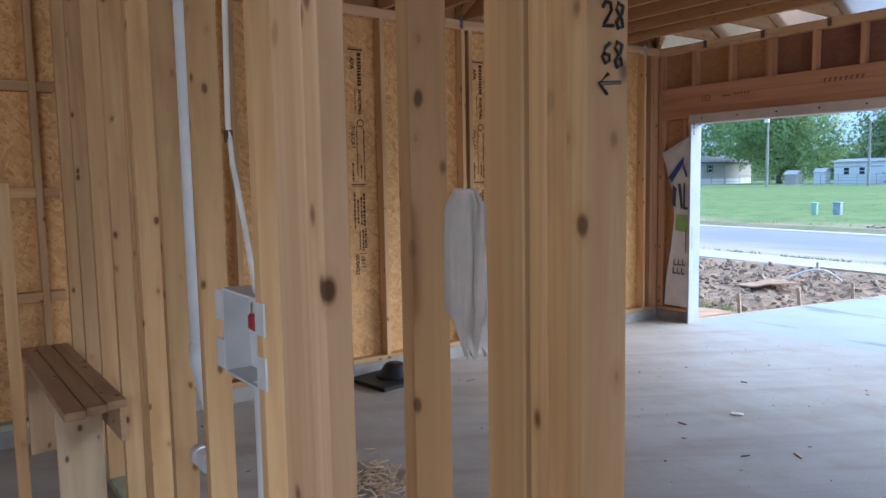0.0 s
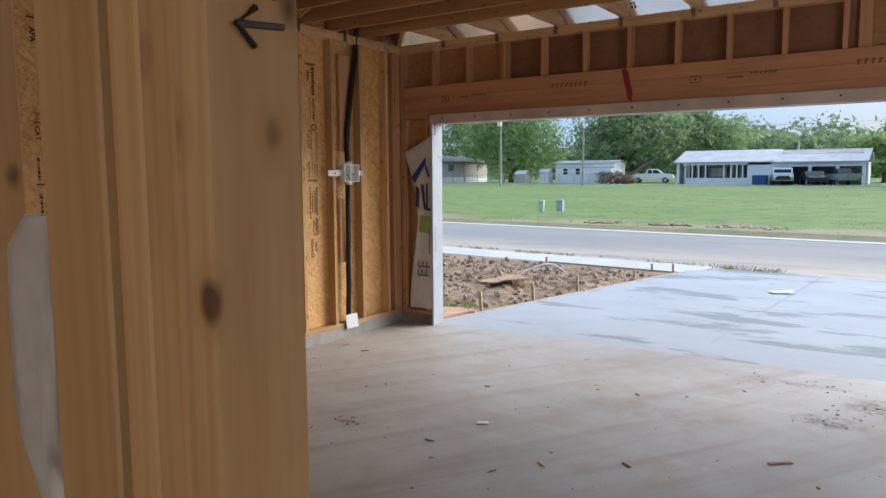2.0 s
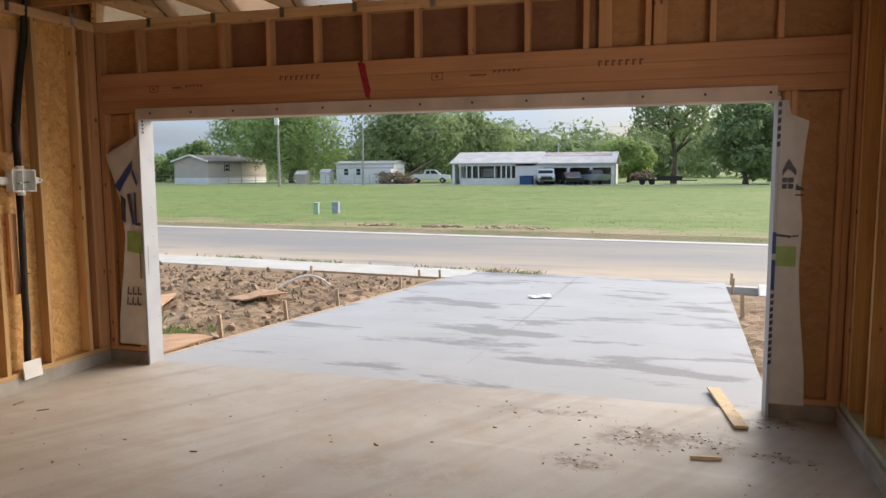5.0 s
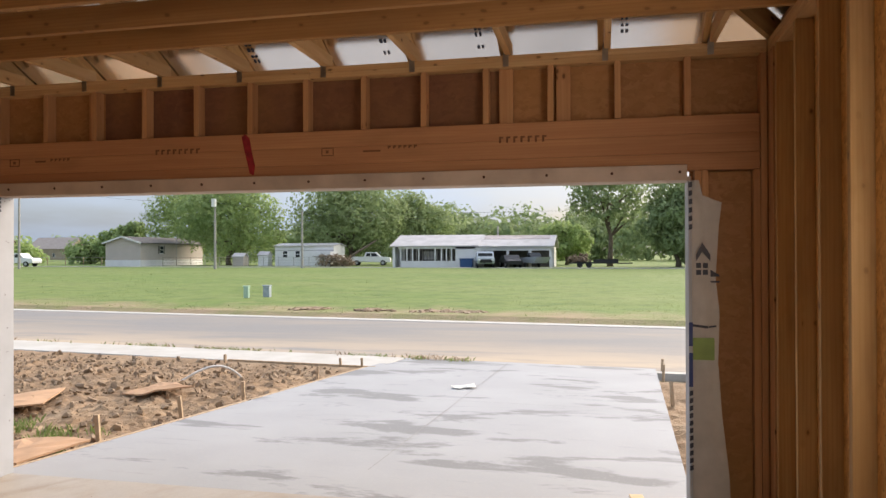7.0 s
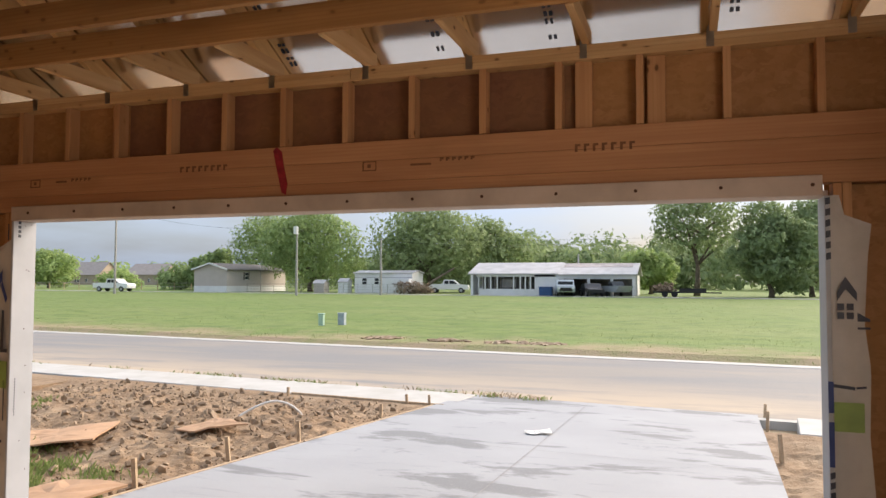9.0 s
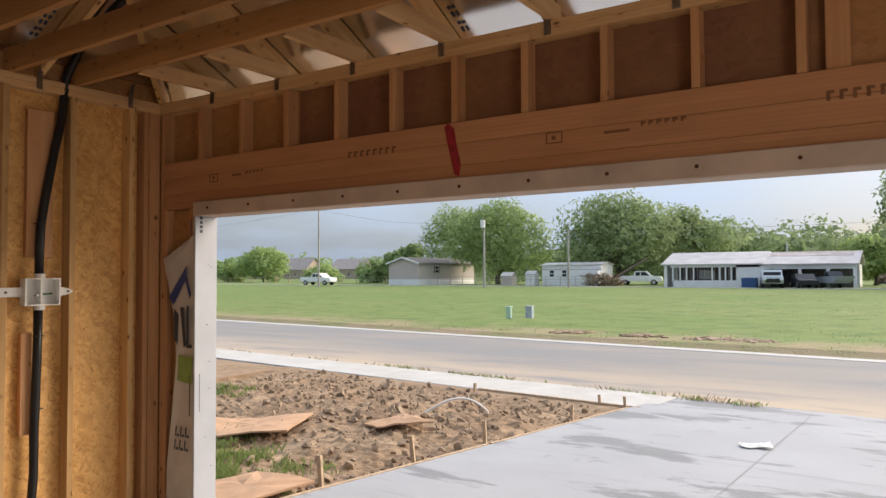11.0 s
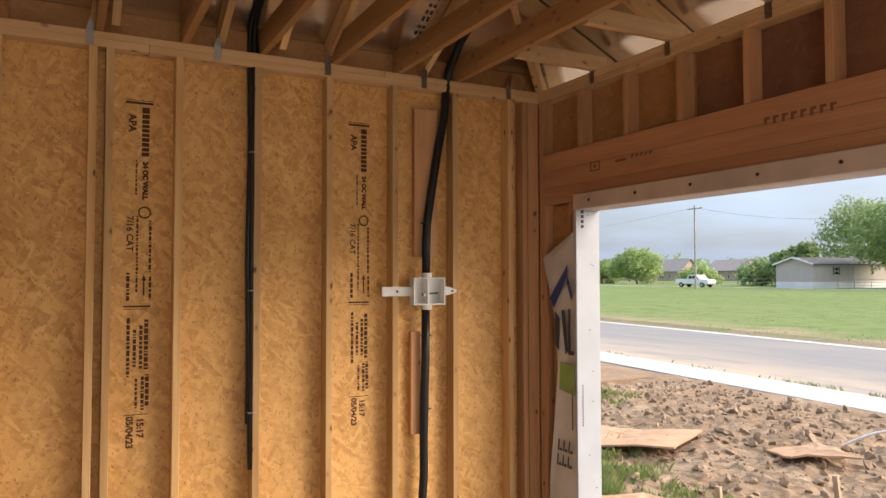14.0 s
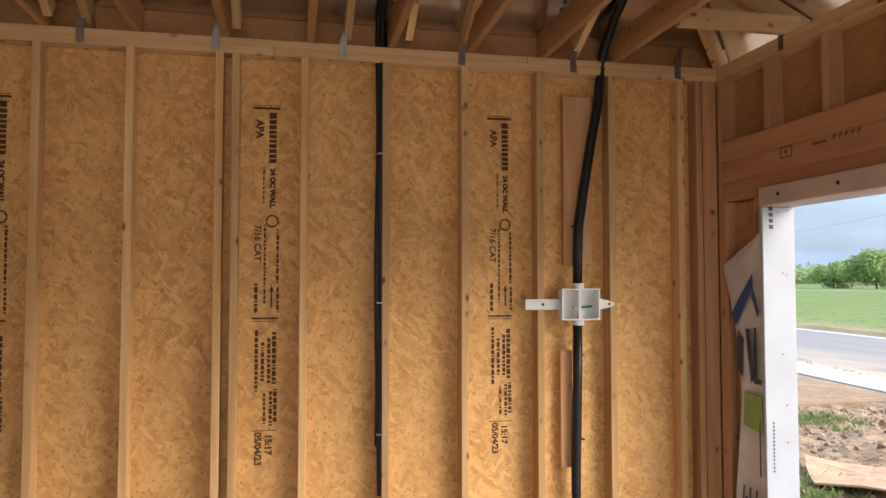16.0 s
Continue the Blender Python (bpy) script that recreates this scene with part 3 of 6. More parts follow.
# partition between house and garage, with the door opening
DL, DR = 4.252, 5.12
Y0, Y1 = -5.811, -5.722
wall_middle = structure("wall_middle", box(0.0, DL, Y0, Y1, 0.001, 0.039, bevel=0.002), GREEN, "open stud partition between house and garage")
part("bottom_plate", box(DR, RIGHT, Y0, Y1, 0.001, 0.039, bevel=0.002), GREEN, wall_middle)
for z in (PLATE_Z, PLATE_Z + 0.038):
    lumber("top_plate", wall_middle, 0.002, 3.2, Y0, Y1, z, z + 0.037, PLATE)
    lumber("top_plate", wall_middle, 3.202, RIGHT - 0.002, Y0, Y1, z, z + 0.037, PLATE)
for n in range(10):
    x = (3.805, 3.398, 3.075, 2.586, 2.18, 1.838, 1.367, 0.96, 0.554, 0.147)[n]
    lumber("stud", wall_middle, x - 0.019, x + 0.019, Y0, Y1, 0.04, PLATE_Z)
for z in (0.36, 1.515, 2.45):
    lumber("spacer_block", wall_middle, 1.768, 1.818, Y0 + 0.004, Y0 + 0.042, z, z + 0.09)
lumber("stud", wall_middle, 4.046, 4.135, Y0 - 0.006, Y0 + 0.032, 0.04, PLATE_Z)
for x in (1.748, 4.158, 4.196, DR + 0.057, RIGHT - 0.05):
    lumber("stud", wall_middle, x - 0.0185, x + 0.0185, Y0, Y1, 0.04, PLATE_Z)
for x in (DL - 0.0185, DR + 0.0185):
    lumber("jack_stud", wall_middle, x - 0.0185, x + 0.0185, Y0, Y1, 0.04, 2.08)
for y in (Y0 + 0.002, Y0 + 0.05):
    lumber("door_header", wall_middle, DL - 0.037, DR + 0.037, y, y + 0.038, 2.082, 2.32)
for n in range(2):
    lumber("stud", wall_middle, 4.4 + n * 0.4, 4.438 + n * 0.4, Y0, Y1, 2.321, PLATE_Z)

# stub partition that meets it
PX0, PX1 = 4.045, 4.172
wall_stub = structure("wall_stub", box(PX0, PX1, -6.17, Y0 - 0.008, 0.001, 0.039, bevel=0.002), GREEN, "short stub partition ending in a doubled stud")
for x0, x1 in ((PX0, 4.1335), (4.1345, PX1)):
    lumber("stud", wall_stub, x0, x1, -6.17, -6.132, 0.04, PLATE_Z, PALEWOOD)
for z in (PLATE_Z, PLATE_Z + 0.038):
    lumber("top_plate", wall_stub, PX0, PX1, -6.17, Y0 - 0.008, z, z + 0.037, PLATE)

# ---- roof: hipped, foil under the deck, open eaves ----
PITCH, EAVE, SEAT = 0.5, 0.45, 3.03
xm = RIGHT / 2


def roof_z(d):
    """Underside of the deck, d inside the wall's outer face."""
    return SEAT + PITCH * d


bm = bmesh.new()
e = EAVE
zr, ze = roof_z(xm + 0.1), roof_z(-e)
thick = 0.014
lowv = [(-0.1 - e, 0.1 + e, ze), (RIGHT + 0.1 + e, 0.1 + e, ze), (RIGHT + 0.1 + e, BACK - 0.4, ze), (-0.1 - e, BACK - 0.4, ze), (xm, 0.1 - xm - 0.1, zr), (xm, BACK - 0.4, zr)]
v = [bm.verts.new(p) for p in lowv]
w = [bm.verts.new((x, y, z + thick)) for x, y, z in lowv]
for f in ((0, 1, 4), (0, 4, 5, 3), (1, 2, 5, 4)):
    bm.faces.new([v[i] for i in f])
    bm.faces.new([w[i] for i in f[::-1]])
for a, b in ((0, 1), (1, 2), (3, 0), (2, 5), (5, 3)):
    bm.faces.new((v[a], v[b], w[b], w[a]))
roof = structure("roof", bm, FOIL, "roof deck with silver foil facing on its underside")

# faint dark printing that runs up the foil
def foil_print(x, y, up, seed):
    r = random.Random(seed)
    bm = bmesh.new()
    run = 0.0
    while run < 0.75:
        tall, wide = r.choice((0.03, 0.045, 0.055)), r.uniform(0.012, 0.02)
        if r.random() < 0.85:
            for off in (0.0, 0.028):
                if up == "front":
                    y0, y1, x0, x1 = y - run - tall * 0.55, y - run, x + off, x + off + wide
                    pts = [(x0, y0), (x1, y0), (x1, y1), (x0, y1)]
                    bm.faces.new([bm.verts.new((px, py, roof_z(0.1 - py) - 0.004)) for px, py in pts])
                else:
                    x0, x1, y0, y1 = x + run, x + run + tall * 0.55, y + off, y + off + wide
                    pts = [(x0, y0), (x1, y0), (x1, y1), (x0, y1)]
                    bm.faces.new([bm.verts.new((px, py, roof_z(px + 0.1) - 0.004)) for px, py in pts])
        run += 0.05
    part("foil_printing", bm, WRAPDARK, roof, "dark printing on the foil")


for x in (2.42, 3.37, 4.01, 4.92):
    foil_print(x, 0.16, "front", int(x * 10))
for y in (-0.95, -2.75):
    foil_print(0.08, y, "side", int(-y * 10))
# shingled top of the roof
bm = bmesh.new()
v = [bm.verts.new((x, y, z + thick + 0.003)) for x, y, z in lowv]
w = [bm.verts.new((x, y, z + thick + 0.018)) for x, y, z in lowv]
for f in ((0, 1, 4), (0, 4, 5, 3), (1, 2, 5, 4)):
    bm.faces.new([v[i] for i in f])
    bm.faces.new([w[i] for i in f[::-1]])
for a, b in ((0, 1), (1, 2), (3, 0), (2, 5), (5, 3)):
    bm.faces.new((v[a], v[b], w[b], w[a]))
part("roof_covering", bm, SHINGLE, roof, "dark shingle covering")
# added boards that shut out side eave light and make the dark band there
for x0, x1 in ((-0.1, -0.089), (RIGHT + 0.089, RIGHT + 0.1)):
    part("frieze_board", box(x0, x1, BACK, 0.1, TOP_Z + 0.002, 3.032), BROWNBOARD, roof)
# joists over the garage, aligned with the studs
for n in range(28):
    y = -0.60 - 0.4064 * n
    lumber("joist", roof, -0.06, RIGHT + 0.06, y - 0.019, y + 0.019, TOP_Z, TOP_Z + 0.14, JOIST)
# common rafters from both sides, hip jacks from the front
drop = 0.075
for n in range(18):
    y = -0.21 - 0.61 * n
    reach = min(xm, 0.1 - y - 0.12)
    if reach < 0.35:
        continue
    for s in (1, -1):
        ex, ix = (-0.5, reach) if s > 0 else (RIGHT + 0.5, RIGHT - reach)
        slanted("rafter", roof, (ex, y, roof_z(-0.4) - drop), (ix, y, roof_z(reach + 0.1) - drop), 0.038, 0.12, WOOD)
for n in range(9):
    x = 0.53 + 0.61 * n
    reach = min(x, RIGHT - x) + 0.05
    slanted("jack_rafter", roof, (x, 0.5, roof_z(-0.4) - drop), (x, -reach, roof_z(reach + 0.1) - drop), 0.038, 0.12, WOOD)
    lumber("lookout", roof, x + 0.02, x + 0.058, -0.553, 0.085, TOP_Z + 0.002, TOP_Z + 0.091, PLATE)
for sx, mx in ((-0.5, xm), (RIGHT + 0.5, xm)):
    slanted("hip_rafter", roof, (sx, 0.5, roof_z(-0.4) - 0.1), (mx, -xm, zr - 0.1), 0.038, 0.14, WOOD)
lumber("ridge_board", roof, xm - 0.019, xm + 0.019, BACK, -xm - 0.1, zr - 0.2, zr - 0.03, WOOD)
# struts from the joists up to the rafters
for n in range(9):
    y = -0.575 - 0.4064 * (2 * n + 1) + 0.04
    if n:
        slanted("strut", roof, (0.12, y, TOP_Z + 0.03), (0.5, y, roof_z(0.5) - 0.12), 0.038, 0.089, WOOD)
        slanted("strut", roof, (RIGHT - 0.12, y, TOP_Z + 0.03), (RIGHT - 0.5, y, roof_z(0.5) - 0.12), 0.038, 0.089, WOOD)


# ---- outside: ground, road, drive ----
def site(u, v):
    """The street runs a few degrees off the house: u along it, v away from the house."""
    return u * 0.995 + v * 0.0995, -u * 0.0995 + v * 0.995


def strip(u0, u1, v0, v1, z0, z1, bevel=0.0):
    bm = box(u0, u1, v0, v1, z0, z1, bevel=bevel)
    for vert in bm.verts:
        vert.co.x, vert.co.y = site(vert.co.x, vert.co.y)
    return bm


def rise(v):
    """Height of the open ground along v."""
    if v < 16.5:
        return -0.47
    if v < 17.2:
        return -0.47 + 0.24 * (v - 16.5) / 0.7
    return -0.23 + 0.33 * min(1.0, (v - 17.2) / 60)


bm = bmesh.new()
vs = [-900, -60, -14, 0, 8, 16.5, 17.2, 18, 19, 20.5, 22, 24, 27, 30, 34, 39, 45, 52, 60, 70, 80, 100, 150, 300, 900]
us = [-900, -300, -150, -100, -70, -50, -36, -26, -18, -12, -7, -3, 0, 3, 6, 10, 15, 22, 32, 50, 80, 150, 400, 900]
grid = [[bm.verts.new((*site(u, v), rise(v) + (0.05 * noise.noise((u * 0.3, v * 0.3, 0)) if 17 < v < 80 else 0))) for u in us] for v in vs]
for a, b in zip(grid, grid[1:]):
    for i in range(len(us) - 1):
        bm.faces.new((a[i], a[i + 1], b[i + 1], b[i]))
structure("ground", bm, GRASS, "green meadow with patchy bare earth by the kerb")
structure("road", strip(-300, 200, 8.75, 16.2, -0.6, -0.36), ROADMAT, "grey asphalt street dusted with tan sand")
structure("kerb_far", strip(-300, 200, 16.2, 16.72, -0.6, -0.345, 0.01), WALK, "pale concrete kerb along the meadow")
walkway = structure("pavement", strip(-60, 0.35, 7.32, 8.55, -0.6, -0.27, 0.01), WALK, "pale concrete pavement along the street")
part("slab", strip(5.35, 60, 7.32, 8.55, -0.6, -0.27, 0.01), WALK, walkway)
part("gutter", strip(-60, 60, 8.56, 8.76, -0.6, -0.345), WALK, walkway)


def drive_edge(y, side):
    return 0.25 + 0.0924 * (y - 0.13) if side < 0 else 5.38 + 0.033 * (y - 0.13)


def drive_z(y):
    return -0.018 - 0.033 * (y - 0.13)


bm = bmesh.new()
rows = []
for n in range(13):
    y = 0.13 + n * 0.72
    tilt = -0.0999
    left, right = drive_edge(y, -1), drive_edge(y, 1)
    k0 = n / 12
    yl, yr = y - 0.1 * left * k0, y - 0.1 * right * k0
    rows.append([bm.verts.new((left, yl, drive_z(y))), bm.verts.new((right, yr, drive_z(y))), bm.verts.new((right, yr, -0.55)), bm.verts.new((left, yl, -0.55))])
for a, b in zip(rows, rows[1:]):
    for i in range(4):
        bm.faces.new((a[i], b[i], b[(i + 1) % 4], a[(i + 1) % 4]))
bm.faces.new(rows[0])
bm.faces.new(rows[-1][::-1])
bmesh.ops.recalc_face_normals(bm, faces=bm.faces[:])
drive = structure("driveway", bm, DRIVE, "fresh pale concrete driveway with damp grey streaks")
JOINT = plain("joint_shadow_gap", (0.30, 0.295, 0.29), 0.9)
for a, b in (((3.0, 0.9), (3.15, 8.2)), ((0.6, 4.35), (5.45, 4.05))):
    w = (Vector((b[1] - a[1], a[0] - b[0], 0))).normalized() * 0.004
    z0, z1 = drive_z(a[1]) + 0.0015, drive_z(b[1]) + 0.0015
    bm = bmesh.new()
    bm.faces.new([bm.verts.new(p) for p in ((a[0] - w.x, a[1] - w.y, z0), (a[0] + w.x, a[1] + w.y, z0), (b[0] + w.x, b[1] + w.y, z1), (b[0] - w.x, b[1] - w.y, z1))])
    part("tooled_joint", bm, JOINT, drive)


# bare soil of the front lot, lumpy, on both sides of the drive
def lot_z(x, y):
    base = -0.31 - 0.012 * y
    mound = 0.17 * math.exp(-((x + 1.2) ** 2 / 4.0 + (y - 4.6) ** 2 / 2.2)) + 0.10 * math.exp(-((x + 4.2) ** 2 / 5.0 + (y - 5.2) ** 2 / 2.0)) + 0.10 * math.exp(-((x - 0.05) ** 2 / 0.35 + (y - 5.3) ** 2 / 0.5))
    lumps = 0.06 * noise.noise((x * 1.7, y * 1.7, 3)) + 0.045 * noise.noise((x * 4.3, y * 4.3, 7)) + 0.034 * noise.noise((x * 9, y * 9, 1)) + 0.022 * noise.noise((x * 21, y * 21, 5))
    level = min(1.0, max(0.0, (y - 6.2) / 0.9))
    return (base + mound + lumps) * (1 - level) + (-0.285 + 0.25 * lumps) * level


def lot(x0, x1, step, clip):
    bm = bmesh.new()
    nx, ny = int((x1 - x0) / step), int(7.2 / step)
    grid = []
    for j in range(ny + 1):
        y = 0.16 + j * step
        line = []
        for i in range(nx + 1):
            x = x0 + (x1 - x0) * i / nx
            if clip < 0:
                x = min(x, drive_edge(y, -1) - 0.01)
            else:
                x = max(x, drive_edge(y, 1) + 0.01)
            line.append(bm.verts.new((x, y - 0.1 * x * j / ny, lot_z(x, y))))
        grid.append(line)
    for a, b in zip(grid, grid[1:]):
        for i in range(nx):
            bm.faces.new((a[i], a[i + 1], b[i + 1], b[i]))
    return bm


template = bmesh.new()
bmesh.ops.create_icosphere(template, subdivisions=1, radius=1)
template.verts.index_update()
ICO_V, ICO_F = [v.co.copy() for v in template.verts], [[v.index for v in f.verts] for f in template.faces]
template.free()


def add_clod(bm, m, r, jitter):
    vs = [bm.verts.new(m @ c + Vector((r.uniform(-1, 1), r.uniform(-1, 1), r.uniform(-1, 1))) * jitter) for c in ICO_V]
    for f in ICO_F:
        bm.faces.new([vs[i] for i in f])


soil = structure("ground_soil", lot(-7.0, 0.95, 0.045, -1), SOIL, "bare lumpy brown clay soil of the front lot")
part("soil_side", lot(5.3, 9.0, 0.08, 1), SOIL, soil)
part("soil_far", prism([(-30, 0.16), (-6.9, 0.16), (-6.9, 8.02), (-30, 10.33)], "z", -0.6, -0.30), SOIL, soil)

rnd = random.Random(4)
bm = bmesh.new()
for n in range(5200):
    x, y = rnd.uniform(-6.5, 0.6), rnd.uniform(0.4, 7.1)
    if x > drive_edge(y, -1) - 0.08:
        continue
    r = 0.008 + 0.05 * rnd.random() ** 5
    m = pose(x, y - 0.1 * x * y / 7.3, lot_z(x, y) + r * 0.25, rnd.uniform(0, 360), rnd.uniform(0, 360), 0) @ Matrix.Diagonal((r * rnd.uniform(0.8, 1.7), r, r * rnd.uniform(0.4, 0.75), 1))
    add_clod(bm, m, rnd, r * 0.3)
tagged(part("soil_clods", bm, CLODS), "loose brown clods strewn over the soil", "soil", kind="stuff")


def blades(name, spots, tall, material, label, seed):
    """Tufts of thin bent blades."""
    r = random.Random(seed)
    bm = bmesh.new()
    for x, y, z, spread, count in spots:
        for _ in range(count):
            px, py = x + r.gauss(0, spread), y + r.gauss(0, spread)
            h, a = tall * r.uniform(0.4, 1.2), r.uniform(0, 6.28)
            dx, dy, w = math.cos(a), math.sin(a), 0.006 + tall * 0.02
            b = h * r.uniform(0.2, 0.7)
            p = [(px - dy * w, py + dx * w, z), (px + dy * w, py - dx * w, z), (px + dx * b * 0.4, py + dy * b * 0.4, z + h * 0.7), (px + dx * b, py + dy * b, z + h)]
            va = [bm.verts.new(q) for q in p]
            bm.faces.new((va[0], va[1], va[2]))
            bm.faces.new((va[2], va[1], va[3]))
    return tagged(part(name, bm, material), label, "grass", kind="stuff")


rnd = random.Random(8)
spots = [(-3.2 + rnd.gauss(0, 0.7), 2.1 + rnd.gauss(0, 0.35), -0.36, 0.10, 30) for _ in range(60)]
spots += [(-1.6 + rnd.gauss(0, 0.45), 2.0 + rnd.gauss(0, 0.3), -0.36, 0.08, 26) for _ in range(45)]
spots += [(-5.6 + rnd.gauss(0, 0.4), 5.2 + rnd.gauss(0, 0.25), -0.36, 0.08, 22) for _ in range(30)]
blades("grass_tufts", spots, 0.14, BLADES, "thin green grass growing on the soil", 5)
spots = []
for n in range(150):
    u = rnd.uniform(-14, 1.6) if n < 70 else rnd.choice((-5.2, -3.5, -0.4, 0.7)) + rnd.gauss(0, 0.5)
    x, y = site(u, 8.6 + rnd.gauss(0, 0.05))
    spots.append((x, y, -0.34, 0.06, 6 if n < 70 else 13))
blades("kerb_weeds", spots[::2], 0.11, BLADES, "weeds growing along the pavement edge", 6)
blades("dry_weeds", spots[1::6] + [(*site(0.75 + rnd.gauss(0, 0.3), 8.62 + rnd.gauss(0, 0.06)), -0.34, 0.08, 9) for _ in range(14)], 0.12, LEAFDEAD, "dry brown weeds and twigs on the pavement edge", 16)
rim = bmesh.new()
for n in range(900):
    x, y = site(rnd.uniform(-16, 1.7), 8.62 + rnd.gauss(0, 0.05))
    r = 0.012 + 0.04 * rnd.random() ** 3
    add_clod(rim, pose(x, y, -0.342, 0, 0, rnd.uniform(0, 180)) @ Matrix.Diagonal((r * 2.2, r, r * 0.5, 1)), rnd, r * 0.3)
tagged(part("kerb_dirt", rim, MUD), "dark crumbs of soil along the pavement edge", "soil", kind="stuff")
spots = []
for n in range(900):
    v = 17.0 + 45 * rnd.random() ** 1.7
    x, y = site(rnd.uniform(-0.95 * v - 14, 0.45 * v + 3), v)
    spots.append((x, y, rise(v) - 0.02, 0.25, 5))
blades("meadow_tufts", spots, 0.085, BLADES, "taller green tufts scattered in the meadow", 7)
rnd = random.Random(15)
bm = bmesh.new()
for n in range(380):
    u0 = rnd.choice((-6.9, -4.6, -2.35, -1.2))
    x, y = site(u0 + rnd.gauss(0, 0.28), 18.3 + rnd.gauss(0, 0.2))
    r = rnd.uniform(0.02, 0.13)
    add_clod(bm, pose(x, y, -0.22, 0, 0, rnd.uniform(0, 90)) @ Matrix.Diagonal((r * 1.6, r, r * 0.4, 1)), rnd, r * 0.25)
tagged(part("meadow_clods", bm, CLODS), "heaps of tan soil clods in the meadow edge", "soil", kind="stuff")

# stakes and form boards along the drive
for x, y, h in ((0.07, 1.62, 0.30), (0.20, 2.82, 0.30), (0.34, 4.02, 0.30), (0.52, 6.05, 0.22), (0.86, 7.18, 0.26), (-1.75, 7.28, 0.30), (0.45, 7.25, 0.22), (5.66, 7.3, 0.3), (5.72, 8.3, 0.26), (5.62, 5.4, 0.28)):
    z = drive_z(y) if x > -1 else -0.3
    tagged(part("wooden_stake", prism([(-0.02, -0.3), (0.0, -0.36), (0.02, -0.3), (0.02, h * 0.55), (-0.02, h * 0.55)], "y", -0.018, 0.018), STAKE, None, "", pose(x - 0.06 if x < 3 else x + 0.06, y, z, rnd.uniform(-4, 4), rnd.uniform(-5, 5), rnd.uniform(-20, 20))), "short weathered wooden stake beside the fresh concrete", "stake", "form stakes")
for n, (a, b) in enumerate((((0.22, 0.2), (0.53, 3.7)), ((0.54, 3.75), (0.88, 7.25)))):
    d = Vector((b[0] - a[0], b[1] - a[1], drive_z(b[1]) - drive_z(a[1])))
    m = Matrix.Translation((a[0] - 0.03, a[1], drive_z(a[1]) - 0.06)) @ d.to_track_quat("Y", "Z").to_matrix().to_4x4()
    tagged(part("form_board", box(-0.018, 0.018, 0, d.length, -0.06, 0.05, bevel=0.003), STAKE, None, "", m), "weathered form board along the driveway edge", "board", "form boards")
tagged(part("form_board", strip(-2.6, 0.3, 7.26, 7.3, -0.36, -0.25), STAKE), "grey form board along the pavement edge", "board", "form boards")


# ---- litter outside ----
def sheet(name, outline, z, sag, material, label, category, seed, thick=0.006, turn=0):
    """A bent sheet with a ragged outline, lying loosely on the ground."""
    r = random.Random(seed)
    bm = bmesh.new()
    cx, cy = sum(p[0] for p in outline) / len(outline), sum(p[1] for p in outline) / len(outline)
    ring = []
    for (ax, ay), (bx, by) in zip(outline, outline[1:] + outline[:1]):
        for t in (0, 0.25, 0.5, 0.75):
            ring.append((ax + (bx - ax) * t + r.gauss(0, 0.012), ay + (by - ay) * t + r.gauss(0, 0.012)))
    levels = []
    for s in (1.0, 0.66, 0.33):
        levels.append([bm.verts.new((cx + (px - cx) * s, cy + (py - cy) * s, z + sag * math.sin(3.1 * ((px - cx) * s + 0.4 * (py - cy) * s) * 1.3) + r.gauss(0, 0.006))) for px, py in ring])
    mid = bm.verts.new((cx, cy, z))
    n = len(ring)
    for a, b in zip(levels, levels[1:]):
        for i in range(n):
            bm.faces.new((a[i], a[(i + 1) % n], b[(i + 1) % n], b[i]))
    for i in range(n):
        bm.faces.new((levels[-1][i], levels[-1][(i + 1) % n], mid))
    ob = tagged(part(name, bm, material, smooth=False), label, category)
    mod = ob.modifiers.new("thickness", "SOLIDIFY")
    mod.thickness = thick
    return ob


sheet("cardboard_sheet", [(-3.5, 3.2), (-2.45, 4.1), (-1.95, 3.1), (-2.6, 2.62)], -0.225, 0.03, CARD, "flattened brown cardboard sheet lying on the soil", "cardboard", 1, 0.02)
sheet("cardboard_sheet", [(-1.5, 4.0), (-1.22, 4.5), (-0.5, 4.12), (-0.95, 3.72)], -0.145, 0.05, CARD, "torn folded brown cardboard on the soil", "cardboard", 2, 0.02)
sheet("cardboard_sheet", [(-1.35, 1.0), (-0.95, 1.75), (-0.15, 1.75), (-0.25, 0.9)], -0.22, 0.03, CARD, "pale brown cardboard scrap beside the driveway", "cardboard", 3, 0.02)
sheet("paper_scrap", [(2.75, 5.25), (3.05, 5.4), (3.1, 5.2), (2.85, 5.1)], drive_z(5.25) + 0.02, 0.015, PAPER, "crumpled white paper scrap on the driveway", "paper", 4)
hose = [(-1.32 + 0.8 * f, 4.86 + 0.7 * f, -0.27 + 0.26 * math.sin(math.pi * f ** 1.35) ** 0.8) for f in (i / 14 for i in range(15))]
tagged(part("white_hose", tube(hose, 0.016, 8), PVC, smooth=True), "bent white plastic pipe sticking out of the soil", "pipe")


# ---- things inside the garage ----
def bars(parent, name, rows, material, place):
    """Printed marks: thin slabs a hair proud of their surface, each row (a0, a1, b0, b1)."""
    bm = bmesh.new()
    for a0, a1, b0, b1 in rows:
        pts = [place(a, b) for a, b in ((a0, b0), (a1, b0), (a1, b1), (a0, b1))]
        bm.faces.new([bm.verts.new(p) for p in pts])
    bmesh.ops.recalc_face_normals(bm, faces=bm.faces[:])
    return part(name, bm, material, parent)


